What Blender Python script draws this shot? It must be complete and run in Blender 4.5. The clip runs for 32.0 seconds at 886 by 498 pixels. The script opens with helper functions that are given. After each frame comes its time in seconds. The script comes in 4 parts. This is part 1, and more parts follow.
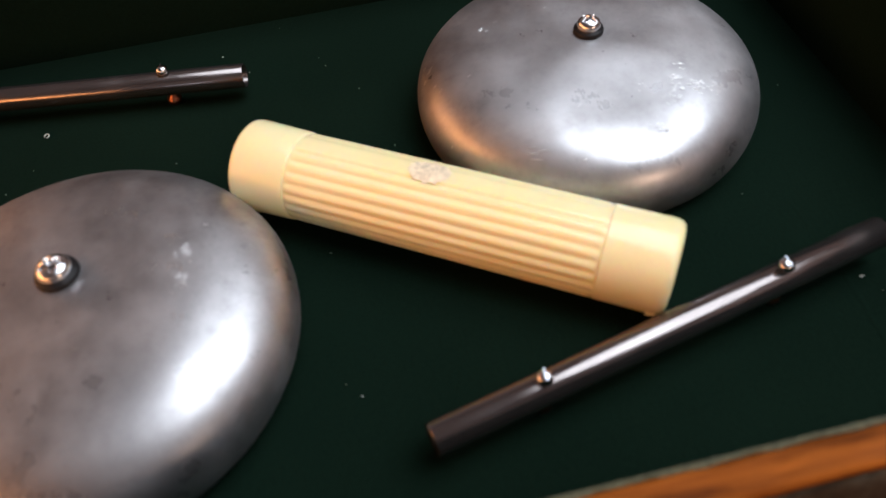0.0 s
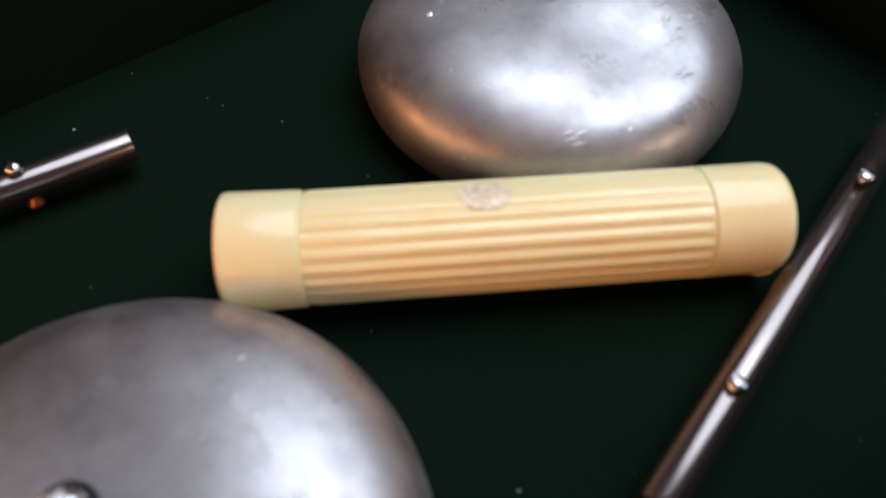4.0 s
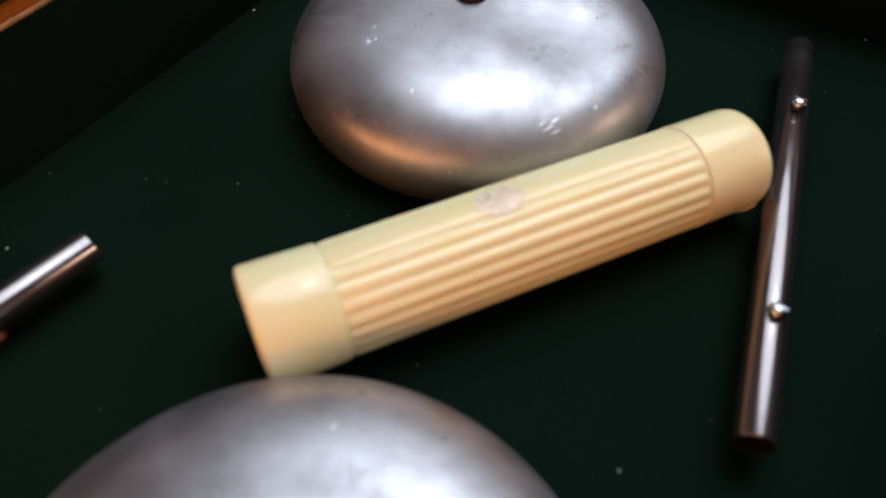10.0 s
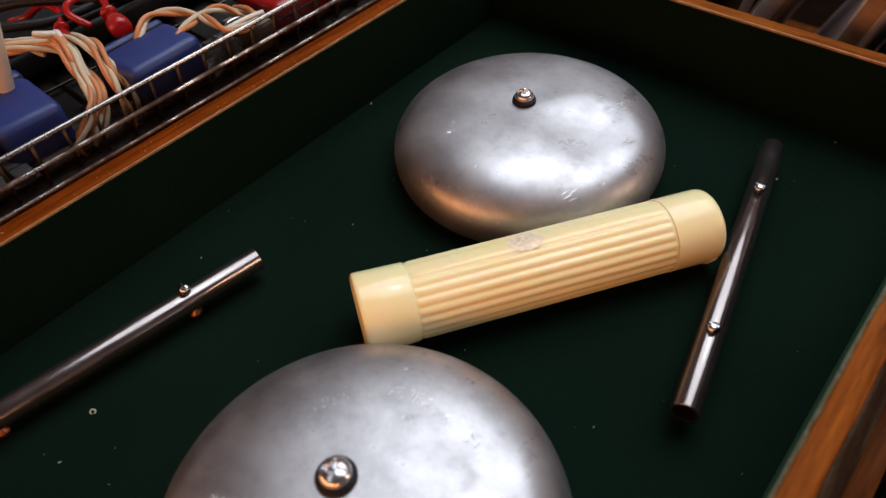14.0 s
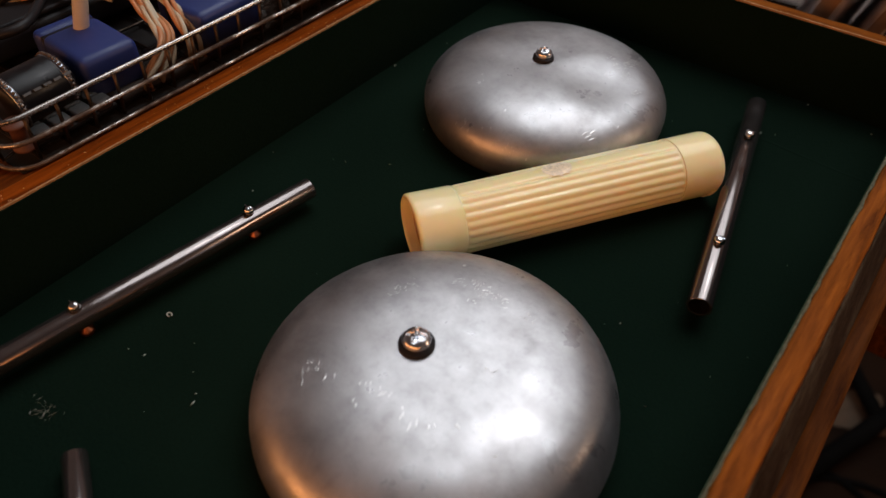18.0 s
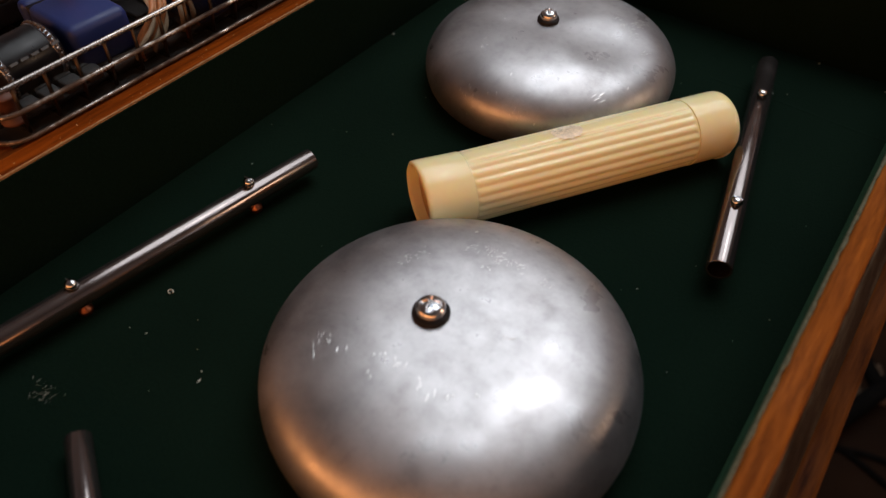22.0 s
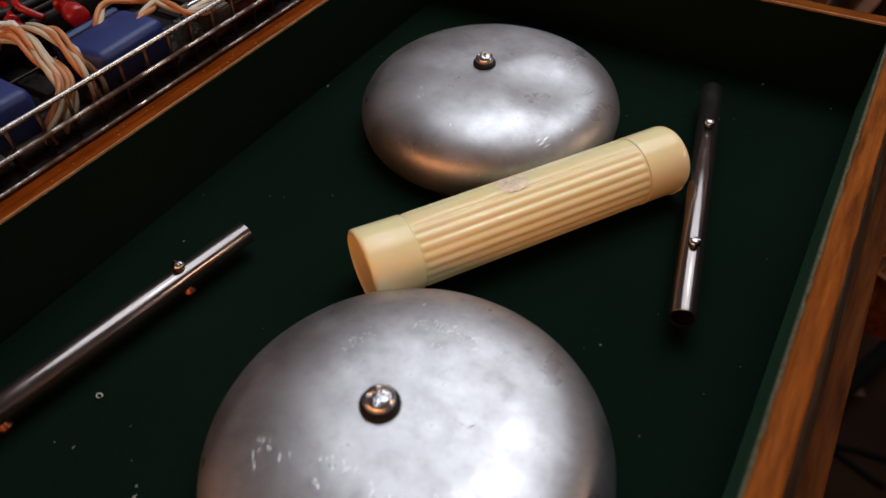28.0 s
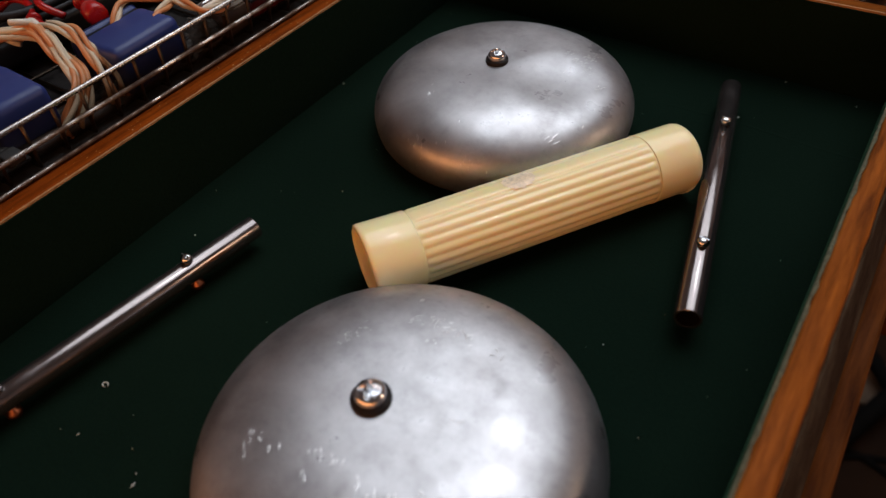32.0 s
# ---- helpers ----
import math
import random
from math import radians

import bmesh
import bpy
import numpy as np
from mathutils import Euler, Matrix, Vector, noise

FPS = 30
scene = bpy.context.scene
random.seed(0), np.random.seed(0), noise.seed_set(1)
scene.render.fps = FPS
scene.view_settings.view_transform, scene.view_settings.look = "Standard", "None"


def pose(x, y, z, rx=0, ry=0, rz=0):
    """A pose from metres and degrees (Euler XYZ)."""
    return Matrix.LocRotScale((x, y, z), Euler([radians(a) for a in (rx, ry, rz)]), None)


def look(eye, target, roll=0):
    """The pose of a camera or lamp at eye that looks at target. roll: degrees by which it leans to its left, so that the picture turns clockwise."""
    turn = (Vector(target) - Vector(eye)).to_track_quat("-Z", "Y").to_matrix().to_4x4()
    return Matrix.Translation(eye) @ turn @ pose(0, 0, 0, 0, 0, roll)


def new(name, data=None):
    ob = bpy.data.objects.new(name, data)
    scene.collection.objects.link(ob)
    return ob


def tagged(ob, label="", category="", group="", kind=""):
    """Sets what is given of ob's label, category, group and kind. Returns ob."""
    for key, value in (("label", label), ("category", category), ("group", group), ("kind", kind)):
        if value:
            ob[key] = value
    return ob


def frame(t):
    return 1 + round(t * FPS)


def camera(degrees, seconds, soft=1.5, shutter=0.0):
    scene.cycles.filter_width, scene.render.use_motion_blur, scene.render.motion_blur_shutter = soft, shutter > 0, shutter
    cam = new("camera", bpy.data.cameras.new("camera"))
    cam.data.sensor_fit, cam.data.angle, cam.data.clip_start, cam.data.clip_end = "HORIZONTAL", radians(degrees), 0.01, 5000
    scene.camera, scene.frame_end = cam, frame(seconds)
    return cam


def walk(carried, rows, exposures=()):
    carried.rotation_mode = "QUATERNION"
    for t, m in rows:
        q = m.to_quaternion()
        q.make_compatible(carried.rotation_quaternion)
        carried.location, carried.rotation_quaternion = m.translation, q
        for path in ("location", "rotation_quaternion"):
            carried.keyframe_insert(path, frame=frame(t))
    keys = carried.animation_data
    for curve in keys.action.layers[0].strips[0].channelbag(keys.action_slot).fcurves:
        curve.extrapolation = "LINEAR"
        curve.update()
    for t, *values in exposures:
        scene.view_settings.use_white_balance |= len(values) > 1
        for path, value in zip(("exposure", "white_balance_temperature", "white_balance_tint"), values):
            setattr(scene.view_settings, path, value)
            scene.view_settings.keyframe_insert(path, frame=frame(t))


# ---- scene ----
# A green-lined wooden tray with two bell gongs, a cream grip and steel tubes.
EXPOSURES = [(0, 0.57, 5960, 9), (1, 0.56, 6060, 9), (2, 0.58, 5900, 9), (3, 0.40, 5800, 9), (6, 0.25, 5720, 9), (10, 0.22, 5720, 9), (14, 0.22, 6020, 10), (15, 0.05, 6200, 10), (17.5, -0.17, 6360, 10), (22, -0.17, 6320, 10), (25, -0.17, 6200, 10), (28, -0.14, 6120, 10), (32, -0.14, 6120, 10)]
cam = camera(64.05, 32.0, soft=1.4)
cam.data.dof.use_dof, cam.data.dof.focus_distance, cam.data.dof.aperture_fstop = True, 0.245, 11.5
walk(cam, [
    (0, look((0.13177, 0.08945, 0.15285), (0.01031, 0.10595, -0.00518), -5.879)),
    (0.5, look((0.12927, 0.07321, 0.15621), (0.01131, 0.10314, -0.00251), -2.255)),
    (1, look((0.12124, 0.05686, 0.15307), (0.00654, 0.09696, -0.00579), -0.451)),
    (1.5, look((0.11219, 0.04798, 0.15266), (0.00341, 0.10065, -0.00670), 1.451)),
    (2, look((0.10131, 0.04549, 0.14906), (-0.00174, 0.10710, -0.01089), 3.302)),
    (2.5, look((0.09304, 0.04292, 0.14137), (-0.00527, 0.10770, -0.02031), 2.780)),
    (3, look((0.08406, 0.03823, 0.13541), (-0.01120, 0.10505, -0.02725), 2.202)),
    (3.5, look((0.08202, 0.04499, 0.13355), (-0.01301, 0.11218, -0.02910), 0.607)),
    (5.5, look((0.04810, 0.01866, 0.13371), (-0.02137, 0.11761, -0.02561), 2.223)),
    (6, look((0.04790, 0.02128, 0.13659), (-0.01849, 0.12337, -0.02205), 1.436)),
    (6.5, look((0.04858, 0.01991, 0.13606), (-0.01602, 0.12470, -0.02156), 2.014)),
    (7, look((0.04725, 0.01786, 0.13736), (-0.01746, 0.12305, -0.01996), 2.290)),
    (7.5, look((0.04635, 0.01560, 0.13400), (-0.01935, 0.11945, -0.02379), 1.772)),
    (8, look((0.04810, 0.01505, 0.13280), (-0.01741, 0.11858, -0.02528), 1.754)),
    (8.5, look((0.04911, 0.01598, 0.13347), (-0.01650, 0.11945, -0.02461), 1.419)),
    (9, look((0.05037, 0.01663, 0.13219), (-0.01557, 0.11995, -0.02585), 1.353)),
    (9.5, look((0.05074, 0.01884, 0.13208), (-0.01540, 0.12116, -0.02652), 0.346)),
    (10, look((0.05034, 0.01914, 0.13246), (-0.01550, 0.12072, -0.02674), 0.015)),
    (10.5, look((0.05040, 0.01907, 0.13441), (-0.01605, 0.12144, -0.02404), -0.139)),
    (11, look((0.05137, 0.02031, 0.13837), (-0.01562, 0.12421, -0.01885), 0.139)),
    (11.5, look((0.05129, 0.01721, 0.14290), (-0.01703, 0.12351, -0.01213), 0.774)),
    (12, look((0.05496, 0.01298, 0.14438), (-0.01484, 0.12108, -0.00873), 0.800)),
    (12.5, look((0.05523, 0.00610, 0.14734), (-0.01538, 0.11474, -0.00501), 0.687)),
    (13, look((0.06530, 0.00330, 0.15453), (-0.00711, 0.11044, 0.00196), 0.186)),
    (13.5, look((0.08543, -0.00947, 0.16820), (-0.00135, 0.09229, 0.01950), -2.221)),
    (14, look((0.09088, -0.01904, 0.18114), (-0.00287, 0.08003, 0.03486), -4.348)),
    (14.5, look((0.07735, -0.04192, 0.17889), (-0.00703, 0.06281, 0.03086), -3.593)),
    (15, look((0.07279, -0.05280, 0.17633), (-0.00317, 0.05795, 0.02812), 0.159)),
    (15.5, look((0.07305, -0.06291, 0.17774), (-0.00214, 0.04728, 0.02873), 0.236)),
    (17.5, look((0.09100, -0.07825, 0.18243), (0.00620, 0.03387, 0.04017), 0.792)),
    (18, look((0.09396, -0.07083, 0.18071), (0.00885, 0.03974, 0.03743), 0.364)),
    (18.5, look((0.09724, -0.07007, 0.17908), (0.01149, 0.03881, 0.03489), 0.034)),
    (19, look((0.09929, -0.07128, 0.17785), (0.01120, 0.03606, 0.03391), -0.397)),
    (19.5, look((0.10062, -0.07169, 0.17846), (0.01126, 0.03478, 0.03464), -1.253)),
    (20, look((0.09793, -0.06729, 0.17582), (0.00868, 0.03904, 0.03185), -1.409)),
    (20.5, look((0.09398, -0.06677, 0.17378), (0.00577, 0.03944, 0.02908), -0.870)),
    (21, look((0.09495, -0.06754, 0.17379), (0.00852, 0.03802, 0.02756), -1.359)),
    (21.5, look((0.09195, -0.07116, 0.17487), (0.00612, 0.03500, 0.02871), -1.414)),
    (22, look((0.08886, -0.07234, 0.17162), (0.00704, 0.03655, 0.02517), -0.555)),
    (22.5, look((0.08108, -0.07562, 0.17312), (0.00293, 0.03803, 0.02828), 0.193)),
    (23, look((0.07907, -0.07384, 0.17524), (0.00483, 0.04314, 0.03100), 0.537)),
    (23.5, look((0.07174, -0.07599, 0.17364), (-0.00333, 0.04309, 0.03156), -0.887)),
    (24, look((0.07237, -0.07454, 0.17235), (-0.00254, 0.04486, 0.03046), -0.850)),
    (24.5, look((0.07240, -0.07134, 0.17173), (-0.00127, 0.04811, 0.02924), -0.626)),
    (25, look((0.07407, -0.06457, 0.16994), (0.00032, 0.05369, 0.02650), -1.218)),
    (25.5, look((0.07410, -0.05836, 0.16892), (0.00110, 0.06012, 0.02528), -1.187)),
    (27.5, look((0.08211, -0.05275, 0.16930), (0.00647, 0.06524, 0.02662), -2.834)),
    (28, look((0.08303, -0.05230, 0.17169), (0.00642, 0.06507, 0.02902), -2.898)),
    (28.5, look((0.08704, -0.05169, 0.17269), (0.00891, 0.06576, 0.03090), -3.170)),
    (29, look((0.08723, -0.05154, 0.17154), (0.00753, 0.06538, 0.03019), -3.658)),
    (29.5, look((0.08870, -0.05086, 0.17198), (0.00760, 0.06544, 0.03092), -4.171)),
    (30, look((0.08985, -0.05026, 0.17064), (0.00691, 0.06531, 0.03005), -4.847)),
    (30.5, look((0.08942, -0.04814, 0.16990), (0.00580, 0.06576, 0.02836), -5.001)),
    (31, look((0.09175, -0.04594, 0.16875), (0.00711, 0.06645, 0.02661), -5.138)),
    (31.5, look((0.09461, -0.04391, 0.17007), (0.00867, 0.06778, 0.02816), -5.850)),
    (32, look((0.09194, -0.04723, 0.16950), (0.00646, 0.06485, 0.02760), -5.141)),
], exposures=EXPOSURES)

# ---- light ----
S = 0.08  # one unit of the plan, in metres


def P(x, y, z=0.0):
    """A place of the plan in metres."""
    return Vector((x * S, y * S, z * S))


world = bpy.data.worlds.new("room_light")
scene.world = world
world.use_nodes = True
bg = world.node_tree.nodes["Background"]
bg.inputs[0].default_value = (1.0, 0.80, 0.68, 1)
bg.inputs[1].default_value = 0.04


def lamp(name, eye, target, size, watts, colour):
    data = bpy.data.lights.new(name, "AREA")
    data.shape, data.size, data.energy, data.color = "DISK", size, watts, colour
    ob = new(name, data)
    ob.matrix_world = look(eye, target)
    return ob


bulb = bpy.data.lights.new("ceiling_lamp", "POINT")
bulb.energy, bulb.shadow_soft_size, bulb.color = 3.5, 0.08, (1.0, 0.97, 0.96)
new("ceiling_lamp", bulb).location = (0.06, 0.55, 1.07)
lamp("window_panel", (-0.04, 0.60, 1.05), (0.0, 0.10, 0.0), 1.18, 10.6, (0.93, 0.975, 1.0))
# added orange strip standing in for the warm surroundings mirrored in the bells
glow = lamp("warm_strip", (0.14, -0.66, 0.27), (0.05, 0.10, 0.02), 2.30, 6.3, (1.0, 0.37, 0.10))
glow.data.shape, glow.data.size_y = "RECTANGLE", 0.22
# unseen warm fill, added to lift the left felt wall and the bells' right edges
lamp("side_fill", (0.92, 0.62, 0.36), (0.0, 0.10, 0.02), 0.36, 2.0, (1.0, 0.66, 0.42))


# ---- materials ----
def mat(name):
    m = bpy.data.materials.new(name)
    m.use_nodes = True
    nt = m.node_tree
    b = nt.nodes["Principled BSDF"]
    return m, nt, b


def noise_node(nt, scale, detail=4.0, rough=0.55, coord="Object", stretch=(1, 1, 1)):
    tc = nt.nodes.new("ShaderNodeTexCoord")
    mp = nt.nodes.new("ShaderNodeMapping")
    mp.inputs["Scale"].default_value = stretch
    nz = nt.nodes.new("ShaderNodeTexNoise")
    nz.inputs["Scale"].default_value, nz.inputs["Detail"].default_value, nz.inputs["Roughness"].default_value = scale, detail, rough
    nt.links.new(tc.outputs[coord], mp.inputs[0])
    nt.links.new(mp.outputs[0], nz.inputs["Vector"])
    return nz.outputs["Fac"]


def ramp(nt, fac, stops):
    r = nt.nodes.new("ShaderNodeValToRGB")
    while len(r.color_ramp.elements) < len(stops):
        r.color_ramp.elements.new(0.5)
    for e, (p, c) in zip(r.color_ramp.elements, stops):
        e.position, e.color = p, (*c, 1) if len(c) == 3 else c
    nt.links.new(fac, r.inputs[0])
    return r.outputs[0]


def grey(v):
    return (v, v, v)


def bump(nt, b, height, strength, distance):
    n = nt.nodes.new("ShaderNodeBump")
    n.inputs["Strength"].default_value, n.inputs["Distance"].default_value = strength, distance
    nt.links.new(height, n.inputs["Height"])
    nt.links.new(n.outputs[0], b.inputs["Normal"])


def simple(name, colour, rough=0.5, metal=0.0, scale=60, vary=0.15, bumpy=0.0):
    m, nt, b = mat(name)
    f = noise_node(nt, scale)
    lo, hi = [max(c * (1 - vary), 0) for c in colour], [min(c * (1 + vary), 1) for c in colour]
    nt.links.new(ramp(nt, f, [(0.3, lo), (0.7, hi)]), b.inputs["Base Color"])
    nt.links.new(ramp(nt, noise_node(nt, scale * 3), [(0.3, grey(max(rough - 0.08, 0.02))), (0.7, grey(min(rough + 0.08, 1)))]), b.inputs["Roughness"])
    b.inputs["Metallic"].default_value = metal
    if bumpy:
        bump(nt, b, noise_node(nt, scale * 6), bumpy, 0.0004)
    return m


def felt_material():
    m, nt, b = mat("green_felt")
    big, fine = noise_node(nt, 14, 5), noise_node(nt, 900, 3, 0.7)
    mix = nt.nodes.new("ShaderNodeMix")
    mix.data_type = "RGBA"
    mix.inputs[0].default_value = 0.5
    nt.links.new(ramp(nt, big, [(0.3, (0.0028, 0.0080, 0.0048)), (0.7, (0.0052, 0.0132, 0.0080))]), mix.inputs[6])
    nt.links.new(ramp(nt, fine, [(0.3, (0.0020, 0.0060, 0.0035)), (0.75, (0.0068, 0.0164, 0.0100))]), mix.inputs[7])
    nt.links.new(mix.outputs[2], b.inputs["Base Color"])
    b.inputs["Roughness"].default_value = 0.95
    b.inputs["Specular IOR Level"].default_value = 0.03
    b.inputs["Sheen Weight"].default_value = 0.13
    b.inputs["Sheen Roughness"].default_value = 0.22
    b.inputs["Sheen Tint"].default_value = (0.16, 0.50, 0.30, 1)
    bump(nt, b, fine, 0.5, 0.0006)
    return m


def wood_material(name, dark, light, along="y"):
    m, nt, b = mat(name)
    st = {"x": (5, 80, 80), "y": (80, 5, 80), "z": (80, 80, 5)}[along]
    g = noise_node(nt, 6, 6, 0.65, stretch=st)
    w = noise_node(nt, 40, 4)
    mix = nt.nodes.new("ShaderNodeMix")
    mix.data_type, mix.blend_type = "RGBA", "MULTIPLY"
    mix.inputs[0].default_value = 1.0
    nt.links.new(ramp(nt, g, [(0.25, dark), (0.5, [(a + c) / 2 for a, c in zip(dark, light)]), (0.75, light)]), mix.inputs[6])
    blot = noise_node(nt, 130, 7, 0.7, stretch=(2.2, 0.22, 1.5) if along == "y" else (0.22, 2.2, 1.5))
    nt.links.new(ramp(nt, blot, [(0.33, (0.42, 0.36, 0.32)), (0.43, (0.80, 0.77, 0.74)), (0.52, (1.04, 1.03, 1.02)), (0.64, (1.24, 1.24, 1.3))]), mix.inputs[7])
    nt.links.new(mix.outputs[2], b.inputs["Base Color"])
    nt.links.new(ramp(nt, w, [(0.3, grey(0.42)), (0.7, grey(0.65))]), b.inputs["Roughness"])
    b.inputs["Specular IOR Level"].default_value = 0.03
    bump(nt, b, g, 0.25, 0.0005)
    return m


def math_node(nt, op, a, b):
    """a and b are sockets or numbers."""
    n = nt.nodes.new("ShaderNodeMath")
    n.operation = op
    for k, v in enumerate((a, b)):
        if isinstance(v, (int, float)):
            n.inputs[k].default_value = v
        else:
            nt.links.new(v, n.inputs[k])
    return n.outputs[0]


def steel_material():
    """Hand-polished bell steel: a crisp and a scattered sheen together, broad smears, scuffed patches and a fine grain."""
    m, nt, b = mat("bell_steel")
    cloud, smear, fine = noise_node(nt, 22, 6, 0.62), noise_node(nt, 60, 4, 0.6), noise_node(nt, 1500, 2, 0.5)
    pits = noise_node(nt, 900, 4, 0.7)
    zone = ramp(nt, noise_node(nt, 30, 3, 0.55), [(0.40, grey(0.0)), (0.72, grey(1.0))])
    hair = noise_node(nt, 240, 3, 0.6, stretch=(0.35, 2.6, 1.0))
    mottle, speck = noise_node(nt, 75, 7, 0.66), noise_node(nt, 330, 5, 0.7)
    tone = ramp(nt, cloud, [(0.32, (0.385, 0.370, 0.378)), (0.50, (0.436, 0.421, 0.429)), (0.68, (0.480, 0.466, 0.475))])
    for f, stops in ((mottle, [(0.34, grey(0.83)), (0.48, grey(0.97)), (0.64, grey(1.08))]), (speck, [(0.30, grey(0.88)), (0.46, grey(1.0)), (0.66, grey(1.05))])):
        blend = nt.nodes.new("ShaderNodeMix")
        blend.data_type, blend.blend_type = "RGBA", "MULTIPLY"
        blend.inputs[0].default_value = 1.0
        nt.links.new(tone, blend.inputs[6])
        nt.links.new(ramp(nt, f, stops), blend.inputs[7])
        tone = blend.outputs[2]
    high = math_node(nt, "ADD", math_node(nt, "MULTIPLY", smear, 0.38), math_node(nt, "MULTIPLY", fine, 0.30))
    high = math_node(nt, "ADD", high, math_node(nt, "MULTIPLY", math_node(nt, "MULTIPLY", pits, zone), 0.30))
    high = math_node(nt, "ADD", high, math_node(nt, "MULTIPLY", hair, 0.18))
    relief = nt.nodes.new("ShaderNodeBump")
    relief.inputs["Strength"].default_value, relief.inputs["Distance"].default_value = 0.22, 0.0002
    nt.links.new(high, relief.inputs["Height"])
    wear = math_node(nt, "MULTIPLY", math_node(nt, "SUBTRACT", pits, 0.5), math_node(nt, "MULTIPLY", zone, 0.22))
    lobes = []
    for lo, hi in ((0.27, 0.41), (0.46, 0.66)):
        g = nt.nodes.new("ShaderNodeBsdfAnisotropic")
        nt.links.new(tone, g.inputs["Color"])
        rough = ramp(nt, smear, [(0.30, grey(lo)), (0.70, grey(hi))])
        rough = math_node(nt, "ADD", rough, wear)
        rough = math_node(nt, "ADD", rough, math_node(nt, "MULTIPLY", math_node(nt, "SUBTRACT", 0.5, mottle), 0.30))
        rough = math_node(nt, "ADD", rough, math_node(nt, "MULTIPLY", math_node(nt, "SUBTRACT", hair, 0.5), 0.07))
        nt.links.new(rough, g.inputs["Roughness"])
        nt.links.new(relief.outputs[0], g.inputs["Normal"])
        lobes.append(g.outputs[0])
    both = nt.nodes.new("ShaderNodeMixShader")
    nt.links.new(ramp(nt, cloud, [(0.36, grey(0.32)), (0.62, grey(0.68))]), both.inputs[0])
    nt.links.new(lobes[0], both.inputs[1])
    nt.links.new(lobes[1], both.inputs[2])
    nt.links.new(both.outputs[0], nt.nodes["Material Output"].inputs["Surface"])
    nt.nodes.remove(b)
    return m


def cream_material():
    m, nt, b = mat("cream_plastic")
    nt.links.new(ramp(nt, noise_node(nt, 35, 5), [(0.3, (0.89, 0.765, 0.41)), (0.7, (0.91, 0.81, 0.49))]), b.inputs["Base Color"])
    nt.links.new(ramp(nt, noise_node(nt, 160, 4), [(0.3, grey(0.08)), (0.7, grey(0.15))]), b.inputs["Roughness"])
    b.inputs["Subsurface Weight"].default_value = 0.4
    b.inputs["Subsurface Radius"].default_value = (0.72, 0.42, 0.18)
    b.inputs["Subsurface Scale"].default_value = 0.003
    bump(nt, b, noise_node(nt, 300, 3), 0.05, 0.0003)
    return m


FELT = felt_material()
WOOD = wood_material("orange_wood", (0.100, 0.020, 0.002), (0.27, 0.056, 0.004))
WOOD_R = wood_material("pale_orange_wood", (0.105, 0.026, 0.003), (0.30, 0.088, 0.011))
WOOD_X = wood_material("orange_wood_across", (0.11, 0.026, 0.003), (0.29, 0.088, 0.010), "x")
STEEL = steel_material()
CHROME = simple("chrome", (0.66, 0.66, 0.68), 0.16, 1.0, 80, 0.1)
TUBE = simple("tube_steel", (0.235, 0.205, 0.198), 0.19, 0.93, 25, 0.05)
BLACK = simple("black_rubber", (0.012, 0.011, 0.012), 0.45, 0.0, 50, 0.2)
CREAM = cream_material()
BLACK.node_tree.nodes["Principled BSDF"].inputs["Specular IOR Level"].default_value = 0.2
COPPER = simple("copper_lug", (0.30, 0.12, 0.07), 0.35, 1.0, 90)


WOOD_DARK = wood_material("dark_wood", (0.040, 0.011, 0.002), (0.11, 0.034, 0.006))
WOOD_TABLE = wood_material("table_wood", (0.055, 0.012, 0.002), (0.16, 0.042, 0.006))


def dust_material():
    """Brown wood under patchy grey dust with dark specks."""
    m, nt, b = mat("dusty_side")
    big, grit = noise_node(nt, 45, 6, 0.68), noise_node(nt, 420, 4, 0.7)
    mix = nt.nodes.new("ShaderNodeMix")
    mix.data_type, mix.blend_type = "RGBA", "MULTIPLY"
    mix.inputs[0].default_value = 1.0
    nt.links.new(ramp(nt, big, [(0.36, (0.022, 0.010, 0.004)), (0.50, (0.040, 0.026, 0.015)), (0.62, (0.070, 0.054, 0.037))]), mix.inputs[6])
    nt.links.new(ramp(nt, grit, [(0.34, (0.35, 0.32, 0.30)), (0.52, (1, 1, 1))]), mix.inputs[7])
    nt.links.new(mix.outputs[2], b.inputs["Base Color"])
    b.inputs["Roughness"].default_value = 0.95
    b.inputs["Specular IOR Level"].default_value = 0.1
    bump(nt, b, grit, 0.7, 0.0006)
    return m


DUST = dust_material()
FLOOR = simple("brown_floor", (0.017, 0.008, 0.004), 0.7, 0, 9, 0.3)
FLOOR.node_tree.nodes["Principled BSDF"].inputs["Specular IOR Level"].default_value = 0.08
WALL = simple("room_wall", (0.78, 0.73, 0.72), 0.9, 0, 5, 0.1)
NICK = simple("bright_nick", (0.62, 0.61, 0.60), 0.38, 1.0, 200, 0.1)
SLOT = simple("dark_slot", (0.34, 0.36, 0.40), 0.18, 1.0, 200, 0.2)
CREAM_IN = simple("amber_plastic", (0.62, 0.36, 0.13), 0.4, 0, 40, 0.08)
PRINT = simple("lilac_print", (0.80, 0.66, 0.47), 0.30, 0, 700, 0.24)
WORN = simple("worn_wood_edge", (0.34, 0.17, 0.06), 0.6, 0, 300, 0.3)
FRINGE = simple("felt_fringe", (0.085, 0.085, 0.050), 0.95, 0, 700, 0.45, 0.5)
WIRE = simple("basket_wire", (0.33, 0.30, 0.28), 0.26, 1.0, 200, 0.25)
WIRE_DARK = simple("basket_wire_dark", (0.07, 0.052, 0.040), 0.4, 1.0, 200, 0.3)
